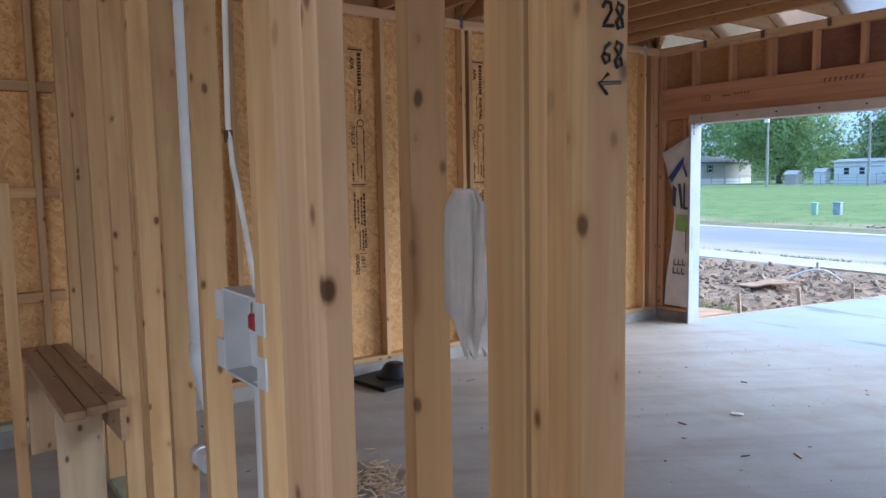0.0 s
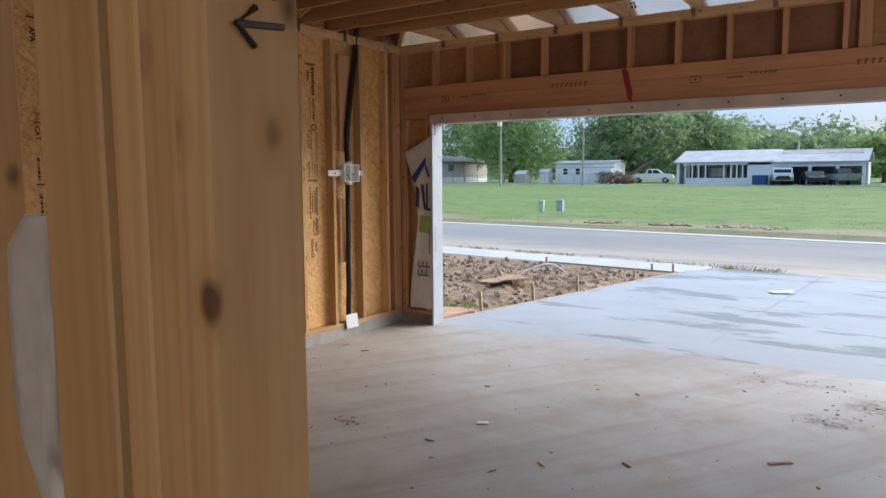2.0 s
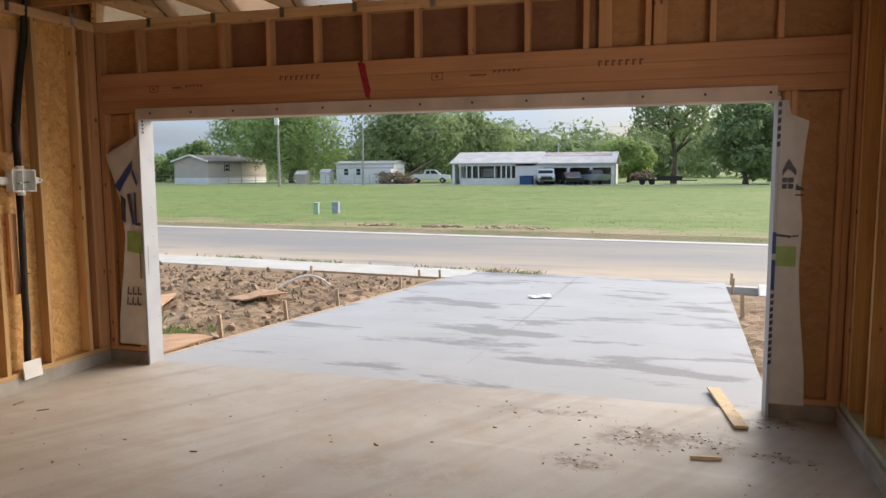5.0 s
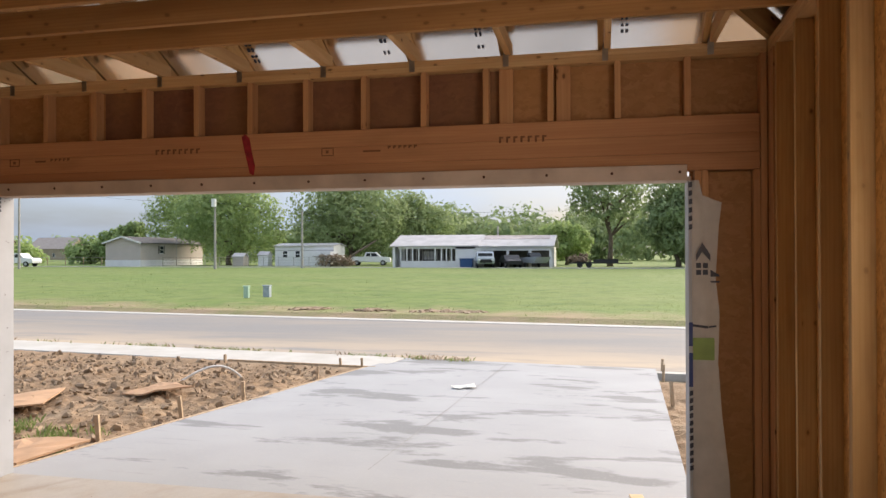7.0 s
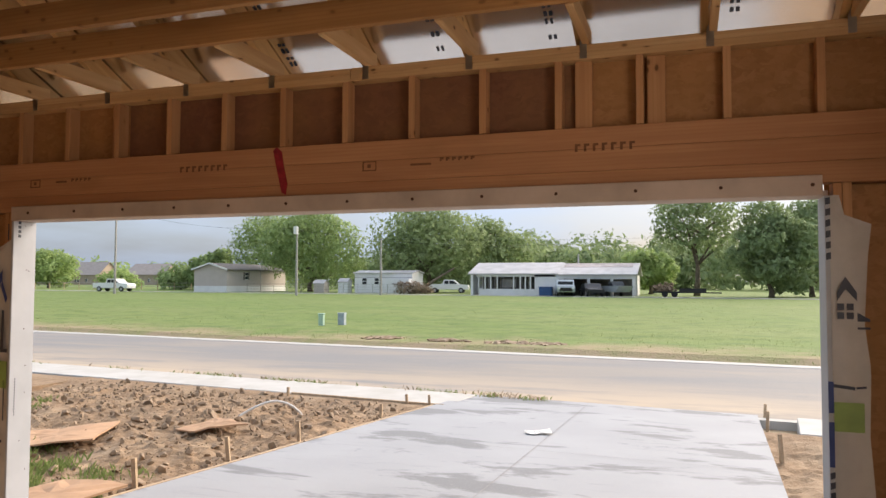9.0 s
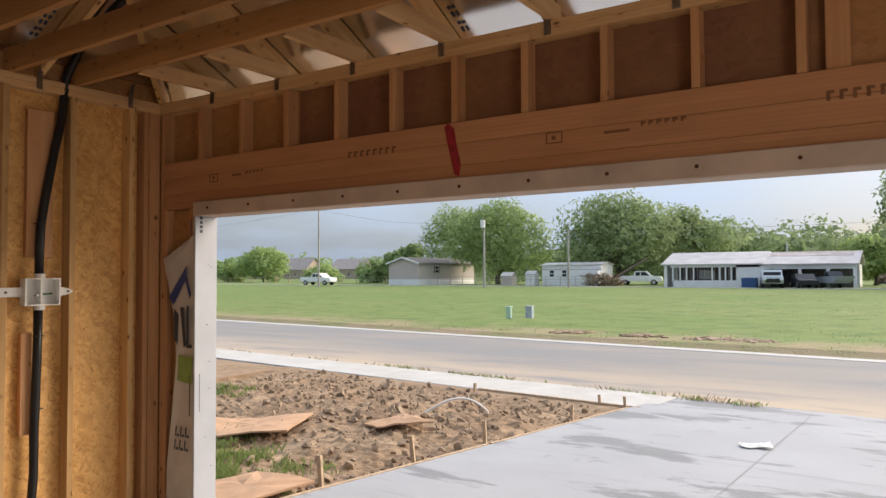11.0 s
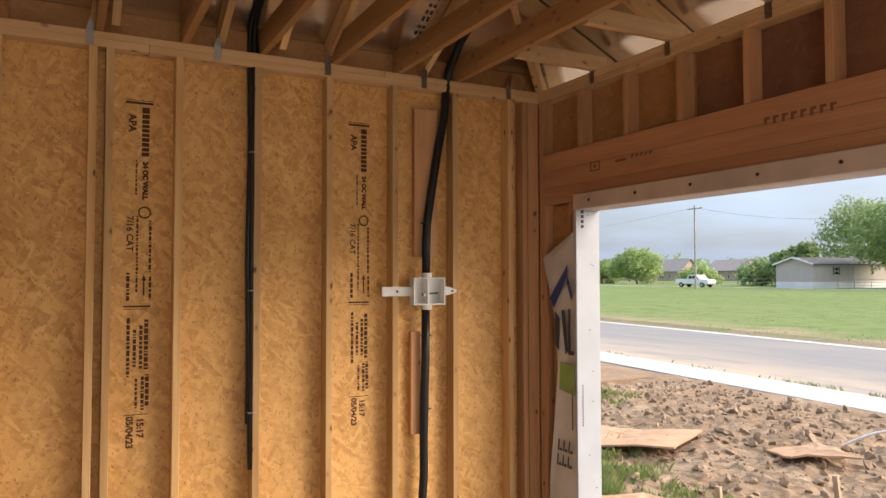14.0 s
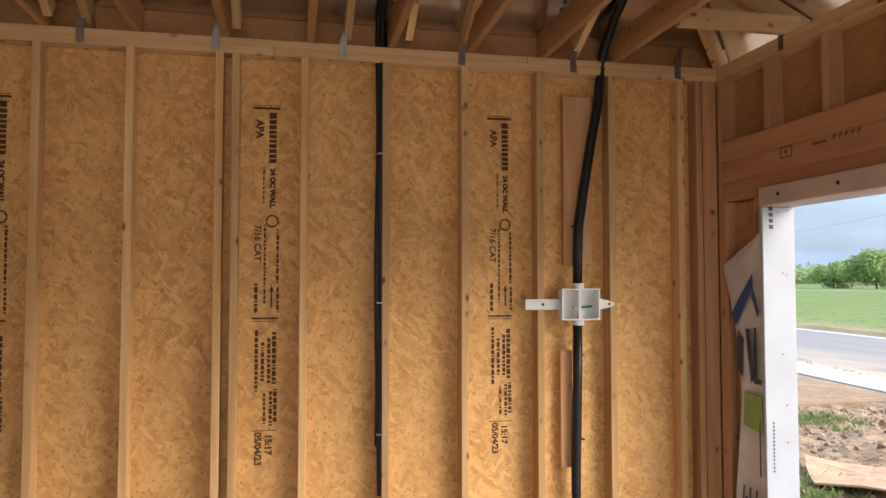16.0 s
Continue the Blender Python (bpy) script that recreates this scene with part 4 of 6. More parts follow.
def lettering(parent, body, size, m, material, name="lettering", bold=0.0):
    curve = bpy.data.curves.new(name, "FONT")
    curve.body, curve.size, curve.align_x, curve.align_y, curve.offset = body, size, "CENTER", "CENTER", bold
    tmp = bpy.data.objects.new(name, curve)
    scene.collection.objects.link(tmp)
    me = bpy.data.meshes.new_from_object(tmp.evaluated_get(bpy.context.evaluated_depsgraph_get()))
    bpy.data.objects.remove(tmp)
    me.materials.clear()
    me.materials.append(material)
    return part(name, me, None, parent, "", m)


def panel_stamp(y, seed):
    """The mill's stamp on a sheathing panel, turned to read downwards."""
    r = random.Random(seed)
    def place(a, b):
        return (-0.0875, y + a, b)
    rows = [(-0.066, 0.066, 2.570, 2.582), (-0.066, 0.066, 2.588, 2.591)]
    rows += [(-0.064, 0.064, 1.523, 1.532), (-0.064, 0.064, 1.512, 1.515), (-0.06, 0.062, 0.976, 0.980)]
    # rows of small print
    for a, z0, z1, w in ((-0.012, 2.10, 2.28, 0.004), (0.058, 1.70, 1.97, 0.006), (-0.004, 1.60, 1.99, 0.005), (-0.045, 1.555, 1.70, 0.008), (0.06, 1.56, 1.68, 0.006),
                         (0.045, 1.20, 1.46, 0.010), (0.02, 1.21, 1.43, 0.008), (-0.01, 1.22, 1.41, 0.008), (-0.04, 1.17, 1.47, 0.008), (0.052, 1.02, 1.18, 0.009), (0.03, 1.00, 1.17, 0.008), (0.0, 1.01, 1.16, 0.006)):
        z = z1
        while z > z0:
            step = r.uniform(0.006, 0.03)
            rows.append((a - w, a + w, max(z0, z - step), z))
            z -= step + 0.006
    # blocks that stand for the maker's name and mark
    z = 2.555
    for h in (0.030, 0.022, 0.02, 0.016, 0.018, 0.016, 0.02, 0.02, 0.018, 0.02):
        rows.append((0.012, 0.048, z - h, z))
        z -= h + 0.006
    bars(wall_left, "panel_stamp", rows, INK, place)
    def down(a, z):
        return Matrix.Translation((-0.0872, y + a, z)) @ Matrix(((0, 0, 1, 0), (0, 1, 0, 0), (-1, 0, 0, 0), (0, 0, 0, 1)))
    lettering(wall_left, "24 OC WALL", 0.034, down(0.03, 2.175), INK, bold=0.0025)
    lettering(wall_left, "7/16 CAT", 0.045, down(-0.04, 1.90), INK, bold=0.001)
    lettering(wall_left, "APA", 0.05, down(-0.035, 2.47), INK, bold=0.0018)
    lettering(wall_left, "15:17", 0.045, down(0.02, 0.91), INK, bold=0.0018)
    lettering(wall_left, "05/04/23", 0.045, down(-0.03, 0.89), INK, bold=0.0018)
    ring = [( -0.0872, y + 0.03 + 0.028 * math.cos(t), 2.01 + 0.028 * math.sin(t)) for t in (i * 6.2832 / 16 for i in range(17))]
    part("stamp_mark", tube(ring, 0.004, 5), INK, wall_left)
    arrow = bmesh.new()
    add_prism(arrow, [(y + 0.026, 1.58), (y + 0.034, 1.58), (y + 0.034, 1.66), (y + 0.042, 1.66), (y + 0.03, 1.69), (y + 0.018, 1.66), (y + 0.026, 1.66)], "x", -0.0878, -0.0872)
    part("stamp_arrow", arrow, INK, wall_left)


panel_stamp(-2.435, 1)
panel_stamp(-1.23, 2)
panel_stamp(-3.665, 3)

# cables in the left wall
cable = thing("cable_bundle", "black electric cable bundle stapled down the stud", "cable", 0, -0.03, 0)
for n, (dx, dy) in enumerate(((-0.012, 0.0), (-0.03, 0.012), (-0.028, -0.014))):
    pts = [(dx - 0.01, -1.838 + dy + 0.004 * math.sin(z * 5 + n), z) for z in [3.05 - i * 0.12 for i in range(19 + 2 * (n == 0))]]
    part("cable", tube([(dx + 1.0, -1.87 + dy, 3.44), (dx + 0.45, -1.86 + dy, 3.24), (dx + 0.1, -1.845 + dy, 3.12)] + pts, 0.016, 8), BLACK, cable, smooth=True)
for z in (2.35, 1.6, 0.95):
    part("staple", box(-0.03, 0.004, -1.86, -1.815, z, z + 0.006), STEEL, cable)
feed = thing("cable_bundle", "thick black cable running down through a plastic junction box", "cable", 0, -0.038, 0)
route = [(1.1, -0.66, 3.46), (0.5, -0.645, 3.26), (0.12, -0.625, 3.09), (-0.01, -0.632, 2.95), (-0.02, -0.645, 2.80), (-0.02, -0.66, 2.65), (-0.02, -0.70, 2.46), (-0.02, -0.745, 2.2), (-0.02, -0.775, 2.0), (-0.02, -0.782, 1.85), (-0.02, -0.783, 1.69)]
part("upper_cable", tube(route, 0.026, 10), BLACK, feed, smooth=True)
route = [(-0.02, -0.785, 1.50), (-0.02, -0.788, 1.2), (-0.02, -0.795, 0.9), (-0.02, -0.80, 0.7), (-0.018, -0.80, 0.5), (-0.015, -0.815, 0.3), (-0.015, -0.815, 0.15)]
part("lower_cable", tube(route, 0.026, 10), BLACK, feed, smooth=True)
for z in (2.0, 1.32, 0.88):
    part("cable_clip", box(-0.04, 0.003, -0.812, -0.757, z, z + 0.006), BLACK, feed)
lumber("scab_board", wall_left, -0.086, -0.05, -0.885, -0.725, 1.80, 2.71, REDWOOD)
lumber("scab_board", wall_left, -0.08, -0.045, -0.91, -0.845, 0.73, 1.345, REDWOOD)

jb = thing("junction_box", "milky white plastic electrical junction box on bracket arms", "electrical box", 0.004, -0.825, 1.59)
bm = bmesh.new()
add_box(bm, -0.03, -0.024, -0.105, 0.105, -0.082, 0.082)
for y0, y1, z0, z1 in ((-0.105, -0.098, -0.082, 0.082), (0.098, 0.105, -0.082, 0.082), (-0.098, 0.098, 0.075, 0.082), (-0.098, 0.098, -0.082, -0.075)):
    add_box(bm, -0.024, 0.035, y0, y1, z0, z1)
part("box_body", bm, CLEAR, jb)
part("arm", box(-0.006, 0.002, -0.295, -0.106, -0.028, 0.028, bevel=0.002), CLEAR, jb)
part("arm", prism([(0.106, -0.03), (0.16, -0.022), (0.20, -0.006), (0.20, 0.006), (0.16, 0.022), (0.106, 0.03)], "x", -0.006, 0.002), CLEAR, jb)
part("divider", box(-0.023, 0.03, -0.012, -0.004, -0.074, 0.074), CLEAR, jb)
part("hub", tube([(-0.005, 0, 0.082), (-0.005, 0, 0.11)], 0.03, 12), CLEAR, jb)
part("hub", tube([(-0.005, 0, -0.11), (-0.005, 0, -0.082)], 0.03, 12), CLEAR, jb)
part("screw", tube([(0.0, -0.03, -0.02), (0.03, -0.03, -0.02)], 0.008, 8), STEEL, jb)
part("ground_screw", tube([(-0.005, 0.02, -0.015), (-0.005, 0.075, -0.012)], 0.006, 6), plain("green_screw", (0.03, 0.16, 0.07), 0.5), jb)
part("arm_nail", tube([(0.002, -0.2, 0), (0.008, -0.2, 0)], 0.007, 8), NAIL, jb)
part("arm_nail", tube([(0.002, 0.17, 0), (0.008, 0.17, 0)], 0.007, 8), NAIL, jb)
wp = thing("cover_plate", "white plastic plate standing against the wall base", "plate", 0.012, -0.85, 0.05)
part("plate_face", box(-0.006, 0.004, -0.085, 0.085, 0.0, 0.135, bevel=0.002), PVC, wp, "", pose(0.02, 0, 0.035, 0, -7, 0))

# metal ties where rafters meet the plates
def tie_at(x, y, z, rz):
    t = thing("hurricane_tie", "small galvanised metal tie nailed to the plate", "metal tie", x, y, z, rz, "rafter ties")
    part("tie_plate", box(0.0015, 0.004, -0.018, 0.018, -0.06, 0.02), STEEL, t)
    part("tie_wing", prism([(-0.018, 0.02), (0.018, 0.02), (0.03, 0.10), (0.012, 0.11)], "x", 0.0015, 0.004), STEEL, t)
    return t


first_tie = tie_at(0.0, -0.235, 2.885, 0)
for n in range(1, 9):
    copy_thing(first_tie, pose(0.0, -0.235 - 0.61 * n, 2.885))
for n in range(9):
    copy_thing(first_tie, pose(0.555 + 0.61 * n, -0.002, 2.885, 0, 0, -90))

# loose wrap at both jambs
def torn_wrap(side, x_in, outline, label):
    """Sheet folded round a jamb: outline in (distance from the jamb, height)."""
    t = thing("house_wrap", label, "house wrap", x_in, -0.016, 0.0)
    r = random.Random(3)
    bm = bmesh.new()
    nz = 44
    zs = [outline[0][1] + (outline[-1][1] - outline[0][1]) * i / nz for i in range(nz + 1)]
    cols = 9
    grid = []
    for z in zs:
        w = np.interp(z, [p[1] for p in outline], [p[0] for p in outline])
        line = []
        for c in range(cols + 1):
            f = c / cols
            fold = 0.012 * math.sin(5 * f + z * 3) * f + 0.01 * f * f + 0.006 * noise.noise((f * 5, z * 6, side))
            line.append(bm.verts.new((side * w * f, -abs(fold) - 0.002, z)))
        grid.append(line)
    for a, b in zip(grid, grid[1:]):
        for i in range(cols):
            bm.faces.new((a[i], a[i + 1], b[i + 1], b[i]))
    sheet_part = part("wrap_sheet", bm, WRAP, t, smooth=True)
    return t


wl_left = torn_wrap(-1, OL - 0.022, [(0.29, 0.17), (0.27, 0.4), (0.2, 0.8), (0.16, 1.1), (0.2, 1.4), (0.27, 1.6), (0.34, 1.80), (0.12, 1.90), (0.0, 1.96)], "torn white house wrap flap with blue printing at the opening")


def flat(parent, name, outline, material, y=-0.019):
    bm = prism(outline, "y", y - 0.0012, y)
    return part(name, bm, material, parent)


def on_wrap(parent, name, outline, material):
    flat(parent, name, outline, material, -0.022)


on_wrap(wl_left, "print_roof", [(-0.245, 1.54), (-0.06, 1.75), (-0.06, 1.68), (-0.2, 1.48)], WRAPBLUE)
on_wrap(wl_left, "print_roof", [(-0.06, 1.68), (-0.01, 1.56), (-0.025, 1.53), (-0.07, 1.64)], WRAPBLUE)
on_wrap(wl_left, "print_letter", [(-0.19, 1.25), (-0.15, 1.22), (-0.14, 1.42), (-0.19, 1.46)], WRAPDARK)
on_wrap(wl_left, "print_letter", [(-0.125, 1.47), (-0.09, 1.47), (-0.06, 1.22), (-0.085, 1.20)], WRAPDARK)
on_wrap(wl_left, "print_letter", [(-0.06, 1.20), (0.0, 1.20), (0.0, 1.225), (-0.035, 1.225), (-0.035, 1.48), (-0.055, 1.48)], WRAPDARK)
on_wrap(wl_left, "print_band", [(-0.15, 0.98), (-0.0, 0.96), (-0.0, 1.14), (-0.14, 1.15)], WRAPGREEN)
for z0, z1, x0 in ((0.605, 0.675, -0.17), (0.515, 0.585, -0.18)):
    for i in range(3):
        x = x0 + i * 0.052
        on_wrap(wl_left, "print_block", [(x, z0), (x + 0.012, z0), (x + 0.02, z1), (x + 0.008, z1)], WRAPDARK)
        on_wrap(wl_left, "print_block", [(x + 0.02, z0), (x + 0.042, z0), (x + 0.042, z0 + 0.018), (x + 0.02, z0 + 0.018)], WRAPDARK)
on_wrap(wl_left, "print_mark", [(-0.02, 1.95), (-0.012, 1.95), (-0.012, 2.06), (-0.02, 2.06)], WRAPDARK)
on_wrap(wl_left, "print_mark", [(-0.025, 0.75), (-0.015, 0.75), (-0.015, 1.02), (-0.025, 1.02)], WRAPDARK)
for z in (1.97, 2.0, 2.03, 2.06):
    part("jamb_print", box(OL + 0.0004, OL + 0.0008, 0.002, 0.025, z, z + 0.02), WRAPDARK, lining)
for i in range(14):
    part("jamb_print", box(OL + 0.0004, OL + 0.0008, 0.003, 0.012, 0.78 + i * 0.018, 0.79 + i * 0.018), WRAPDARK, lining)
for y, z in ((0.07, 1.75), (0.09, 1.74), (0.06, 1.35), (0.08, 0.92), (0.05, 0.6), (0.1, 0.4), (0.05, 2.05), (0.1, 2.06), (0.08, 1.1)):
    part("staple", box(OL + 0.0005, OL + 0.003, y, y + 0.008, z, z + 0.004), NAIL, lining)

wl_right = torn_wrap(1, OR + 0.022, [(0.21, 0.10), (0.2, 0.35), (0.16, 0.7), (0.14, 1.0), (0.15, 1.3), (0.13, 1.5), (0.15, 1.8), (0.17, 1.97), (0.06, 1.99), (0.04, 2.08)], "white house wrap strip with dark printing beside the opening")
on_wrap(wl_right, "print_roof", [(0.02, 1.64), (0.055, 1.71), (0.10, 1.64), (0.10, 1.60), (0.055, 1.655), (0.02, 1.60)], WRAPDARK)
for x in (0.02, 0.058):
    for z in (1.52, 1.56):
        on_wrap(wl_right, "print_window", [(x, z), (x + 0.028, z), (x + 0.028, z + 0.03), (x, z + 0.03)], WRAPDARK)
on_wrap(wl_right, "print_bar", [(0.1, 1.55), (0.15, 1.52), (0.15, 1.51), (0.1, 1.51)], WRAPDARK)
on_wrap(wl_right, "print_bar", [(0.1, 1.475), (0.15, 1.475), (0.15, 1.485), (0.1, 1.485)], WRAPDARK)
on_wrap(wl_right, "print_bar", [(0.0, 1.215), (0.085, 1.205), (0.085, 1.22), (0.0, 1.23)], WRAPDARK)
on_wrap(wl_right, "print_bar", [(0.09, 1.21), (0.13, 1.215), (0.13, 1.225), (0.09, 1.22)], WRAPDARK)
on_wrap(wl_right, "print_band", [(0.0, 1.02), (0.12, 1.02), (0.12, 1.15), (0.0, 1.15)], WRAPGREEN)
for z0, z1 in ((1.10, 1.24), (0.86, 1.06)):
    on_wrap(wl_right, "print_patch", [(-0.022, z0), (0.0, z0), (0.0, z1), (-0.022, z1)], WRAPBLUE)
r = random.Random(6)
z = 0.84
for i in range(11):
    h = 0.035
    on_wrap(wl_right, "print_block", [(-0.02, z - h), (0.0, z - h + 0.008), (0.0, z), (-0.02, z - 0.006)], WRAPDARK)
    z -= 0.044
z = 2.07
for i in range(6):
    on_wrap(wl_right, "print_block", [(-0.02, z - 0.035), (0.0, z - 0.03), (0.0, z), (-0.02, z - 0.004)], WRAPDARK)
    z -= 0.05

# marks on the header
def on_beam(name, outline, material):
    part(name, prism(outline, "y", -0.0015, 0.0), material, header.parent)


stroke = [(2.40, 2.45), (2.425, 2.47), (2.46, 2.44), (2.475, 2.35), (2.50, 2.25), (2.49, 2.185), (2.46, 2.20), (2.44, 2.28), (2.42, 2.36)]
on_beam("red_paint_mark", stroke, REDPAINT)
for x0, x1, z0, z1, gap in ((1.74, 2.06, 2.35, 2.385, 0.045), (4.17, 4.45, 2.345, 2.385, 0.045), (3.44, 3.62, 2.335, 2.355, 0.035), (0.88, 1.04, 2.33, 2.35, 0.035)):
    x = x0
    while x < x1:
        on_beam("stamp_block", [(x, z0), (x + gap * 0.3, z0), (x + gap * 0.3, z1), (x, z1)], INKFAINT)
        on_beam("stamp_block", [(x + gap * 0.3, z1 - 0.012), (x + gap * 0.62, z1 - 0.012), (x + gap * 0.62, z1), (x + gap * 0.3, z1)], INKFAINT)
        x += gap
for x0, x1, z0, z1 in ((3.27, 3.39, 2.318, 2.33), (0.75, 0.84, 2.325, 2.338)):
    on_beam("stamp_bar", [(x0, z0), (x1, z0), (x1, z1), (x0, z1)], INKFAINT)
for x in (0.53, 2.98):
    for a, b, c, d in ((0, 0.085, 0, 0.006), (0, 0.085, 0.049, 0.055), (0, 0.006, 0, 0.055), (0.079, 0.085, 0, 0.055), (0.03, 0.05, 0.018, 0.038)):
        on_beam("stamp_square", [(x + a, 2.30 + c), (x + b, 2.30 + c), (x + b, 2.30 + d), (x + a, 2.30 + d)], INKFAINT)

# hand-written door size on the jack stud
def marker(points):
    part("marker_line", tube([(DL + 0.0008, y, z) for y, z in points], 0.0028, 5), MARKER, wall_middle)


marker([(-5.777, 1.788), (-5.772, 1.797), (-5.762, 1.796), (-5.760, 1.786), (-5.770, 1.772), (-5.778, 1.764), (-5.756, 1.766)])
marker([(-5.735, 1.795), (-5.746, 1.798), (-5.750, 1.789), (-5.738, 1.776), (-5.736, 1.766), (-5.746, 1.763), (-5.750, 1.771), (-5.738, 1.784), (-5.735, 1.795)])
marker([(-5.762, 1.742), (-5.772, 1.735), (-5.778, 1.722), (-5.772, 1.714), (-5.763, 1.718), (-5.764, 1.726), (-5.774, 1.727)])
marker([(-5.737, 1.742), (-5.748, 1.745), (-5.752, 1.736), (-5.740, 1.723), (-5.738, 1.713), (-5.748, 1.710), (-5.752, 1.718), (-5.740, 1.731), (-5.737, 1.742)])
marker([(-5.740, 1.690), (-5.784, 1.686)])
marker([(-5.766, 1.700), (-5.784, 1.686), (-5.768, 1.672)])

# white sheet tucked between the studs
bm = bmesh.new()
r = random.Random(2)
grid = []
for j in range(31):
    f = j / 30
    z = 1.542 - 0.295 * f
    w = 0.050 * min(1.0, 0.55 + 4.5 * f) * (1.0 - 0.12 * math.sin(3.0 * f))
    mid = 3.912
    if f > 0.76:
        w *= 1 - 0.97 * ((f - 0.76) / 0.24) ** 0.7
        mid += 0.032 * (f - 0.76) / 0.24
    line = []
    for i in range(43):
        a = 6.2832 * i / 42
        fold = 1 + 0.16 * math.sin(7 * a + 2.0 * f) * min(1, 4 * f) + 0.07 * math.sin(13 * a - 5 * f)
        x = mid + w * math.cos(a) * fold
        y = -5.752 + 0.026 * math.sin(a) * fold * min(1, 0.35 + 5 * f)
        line.append(bm.verts.new((x, y, z + 0.010 * math.sin(5 * a) * f)))
    grid.append(line)
for a, b in zip(grid, grid[1:]):
    for i in range(42):
        bm.faces.new((a[i], a[i + 1], b[i + 1], b[i]))
bm.faces.new(grid[0][:-1])
tagged(part("foam_sheet", bm, FOAM, smooth=True), "crumpled white plastic sheet hanging between two studs", "plastic sheet")

# plumbing in the partition
pipe = thing("drain_pipe", "white plastic vent and drain pipe inside the stud wall", "pipe", 0.125, 0, 0.09)
part("vent_riser", tube([(2.235, -5.75, z) for z in (2.85, 2.2, 1.6, 1.1, 0.86)], 0.030, 14), PVC, pipe, smooth=True)
part("elbow", tube([(2.235, -5.75, 0.90), (2.238, -5.75, 0.84), (2.27, -5.75, 0.79), (2.36, -5.75, 0.70), (2.385, -5.75, 0.66), (2.388, -5.75, 0.60)], 0.036, 14), PVC, pipe, smooth=True)
part("lower_riser", tube([(2.388, -5.75, 0.62), (2.37, -5.75, 0.3), (2.37, -5.75, -0.085)], 0.030, 14), PVC, pipe, smooth=True)
part("tee_arm", tube([(2.16, -5.75, 0.475), (2.25, -5.75, 0.475), (2.33, -5.75, 0.475), (2.37, -5.75, 0.455)], 0.032, 14), PVC, pipe, smooth=True)
for x in (2.2, 2.28):
    part("coupling_ring", tube([(x, -5.75, 0.475), (x + 0.02, -5.75, 0.475)], 0.039, 14), PVC, pipe)
outlet = thing("laundry_outlet_box", "white plastic laundry outlet box between studs with red valve", "outlet box", 2.925, -5.80, 1.115)
bm = bmesh.new()
add_box(bm, -0.13, 0.13, 0.07, 0.078, -0.13, 0.13)
for a in ((-0.13, -0.122, -0.01, 0.07, -0.13, 0.13), (0.122, 0.13, -0.01, 0.07, -0.13, 0.13), (-0.122, 0.122, -0.01, 0.07, -0.13, -0.122), (-0.122, 0.122, -0.01, 0.07, 0.122, 0.13)):
    add_box(bm, *a)
part("box_shell", bm, PVC, outlet)
part("flange", box(-0.19, -0.13, -0.012, -0.006, 0.03, 0.12), PVC, outlet)
part("flange", box(-0.19, -0.13, -0.012, -0.006, -0.12, -0.03), PVC, outlet)
part("flange", box(0.13, 0.185, -0.012, -0.006, 0.03, 0.12), PVC, outlet)
part("flange", box(0.13, 0.185, -0.012, -0.006, -0.12, -0.03), PVC, outlet)
part("valve_red", box(0.01, 0.06, 0.01, 0.05, 0.02, 0.07, bevel=0.008), VALVE, outlet)
part("valve_body", tube([(0.03, 0.03, 0.03), (0.03, 0.03, 0.1)], 0.014, 8), STEEL, outlet)
part("supply_tube", tube([(-0.07, 0.03, 1.74), (-0.10, 0.03, 1.1), (-0.125, 0.03, 0.62), (-0.10, 0.03, 0.5), (-0.02, 0.03, 0.3), (0.04, 0.03, 0.12)], 0.0085, 8), PEX, outlet, smooth=True)
part("tube_coupling", tube([(-0.122, 0.03, 0.565), (-0.125, 0.03, 0.6)], 0.013, 8), NAIL, outlet)
part("waste_pipe", tube([(0.07, 0.03, -0.12), (0.07, 0.03, -0.5), (0.07, 0.03, -1.1)], 0.030, 14), PVC, outlet, smooth=True)

# plank step in the house behind the partition
step = thing("plank_step", "rough plank platform on board side panels", "platform", 0.0, -5.955, 0.0)
for i in range(3):
    lumber("plank", step, 0.03, 1.58 - 0.03 * i, -0.13 + i * 0.09, -0.045 + i * 0.09, 0.56, 0.598, SCRAPWOOD)
lumber("side_panel", step, 1.22, 1.245, -0.12, 0.08, 0.002, 0.558, STAKEPALE)
lumber("side_panel", step, 0.2, 0.225, -0.12, 0.13, 0.002, 0.558, SCRAPWOOD)
lumber("edge_board", step, 0.05, 1.5, 0.105, 0.13, 0.40, 0.558, SCRAPWOOD)
tagged(part("upright_board", box(-0.019, 0.019, -0.02, 0.02, 0, 1.575, bevel=0.003), WOOD, None, "", pose(1.99, -6.285, 0.0)), "short upright timber post on the slab behind the partition", "post")

# black roof vent boot on the floor
boot = thing("vent_boot", "black rubber pipe boot lying on the slab by the wall", "vent boot", 0.24, -3.58, 0.0, 8)
part("base", prism([(-0.2, -0.27), (0.2, -0.27), (0.2, 0.27), (-0.2, 0.27)], "z", 0.001, 0.03), RUBBER, boot)
part("rim", box(-0.215, 0.215, -0.285, 0.285, 0.028, 0.036, bevel=0.003), RUBBER, boot)
part("cone", tube([(0, 0, 0.03), (0, 0, 0.06), (0, 0, 0.09), (0, 0, 0.12), (0, 0, 0.14)], [0.15, 0.13, 0.10, 0.085, 0.06], 20), RUBBER, boot, smooth=True)

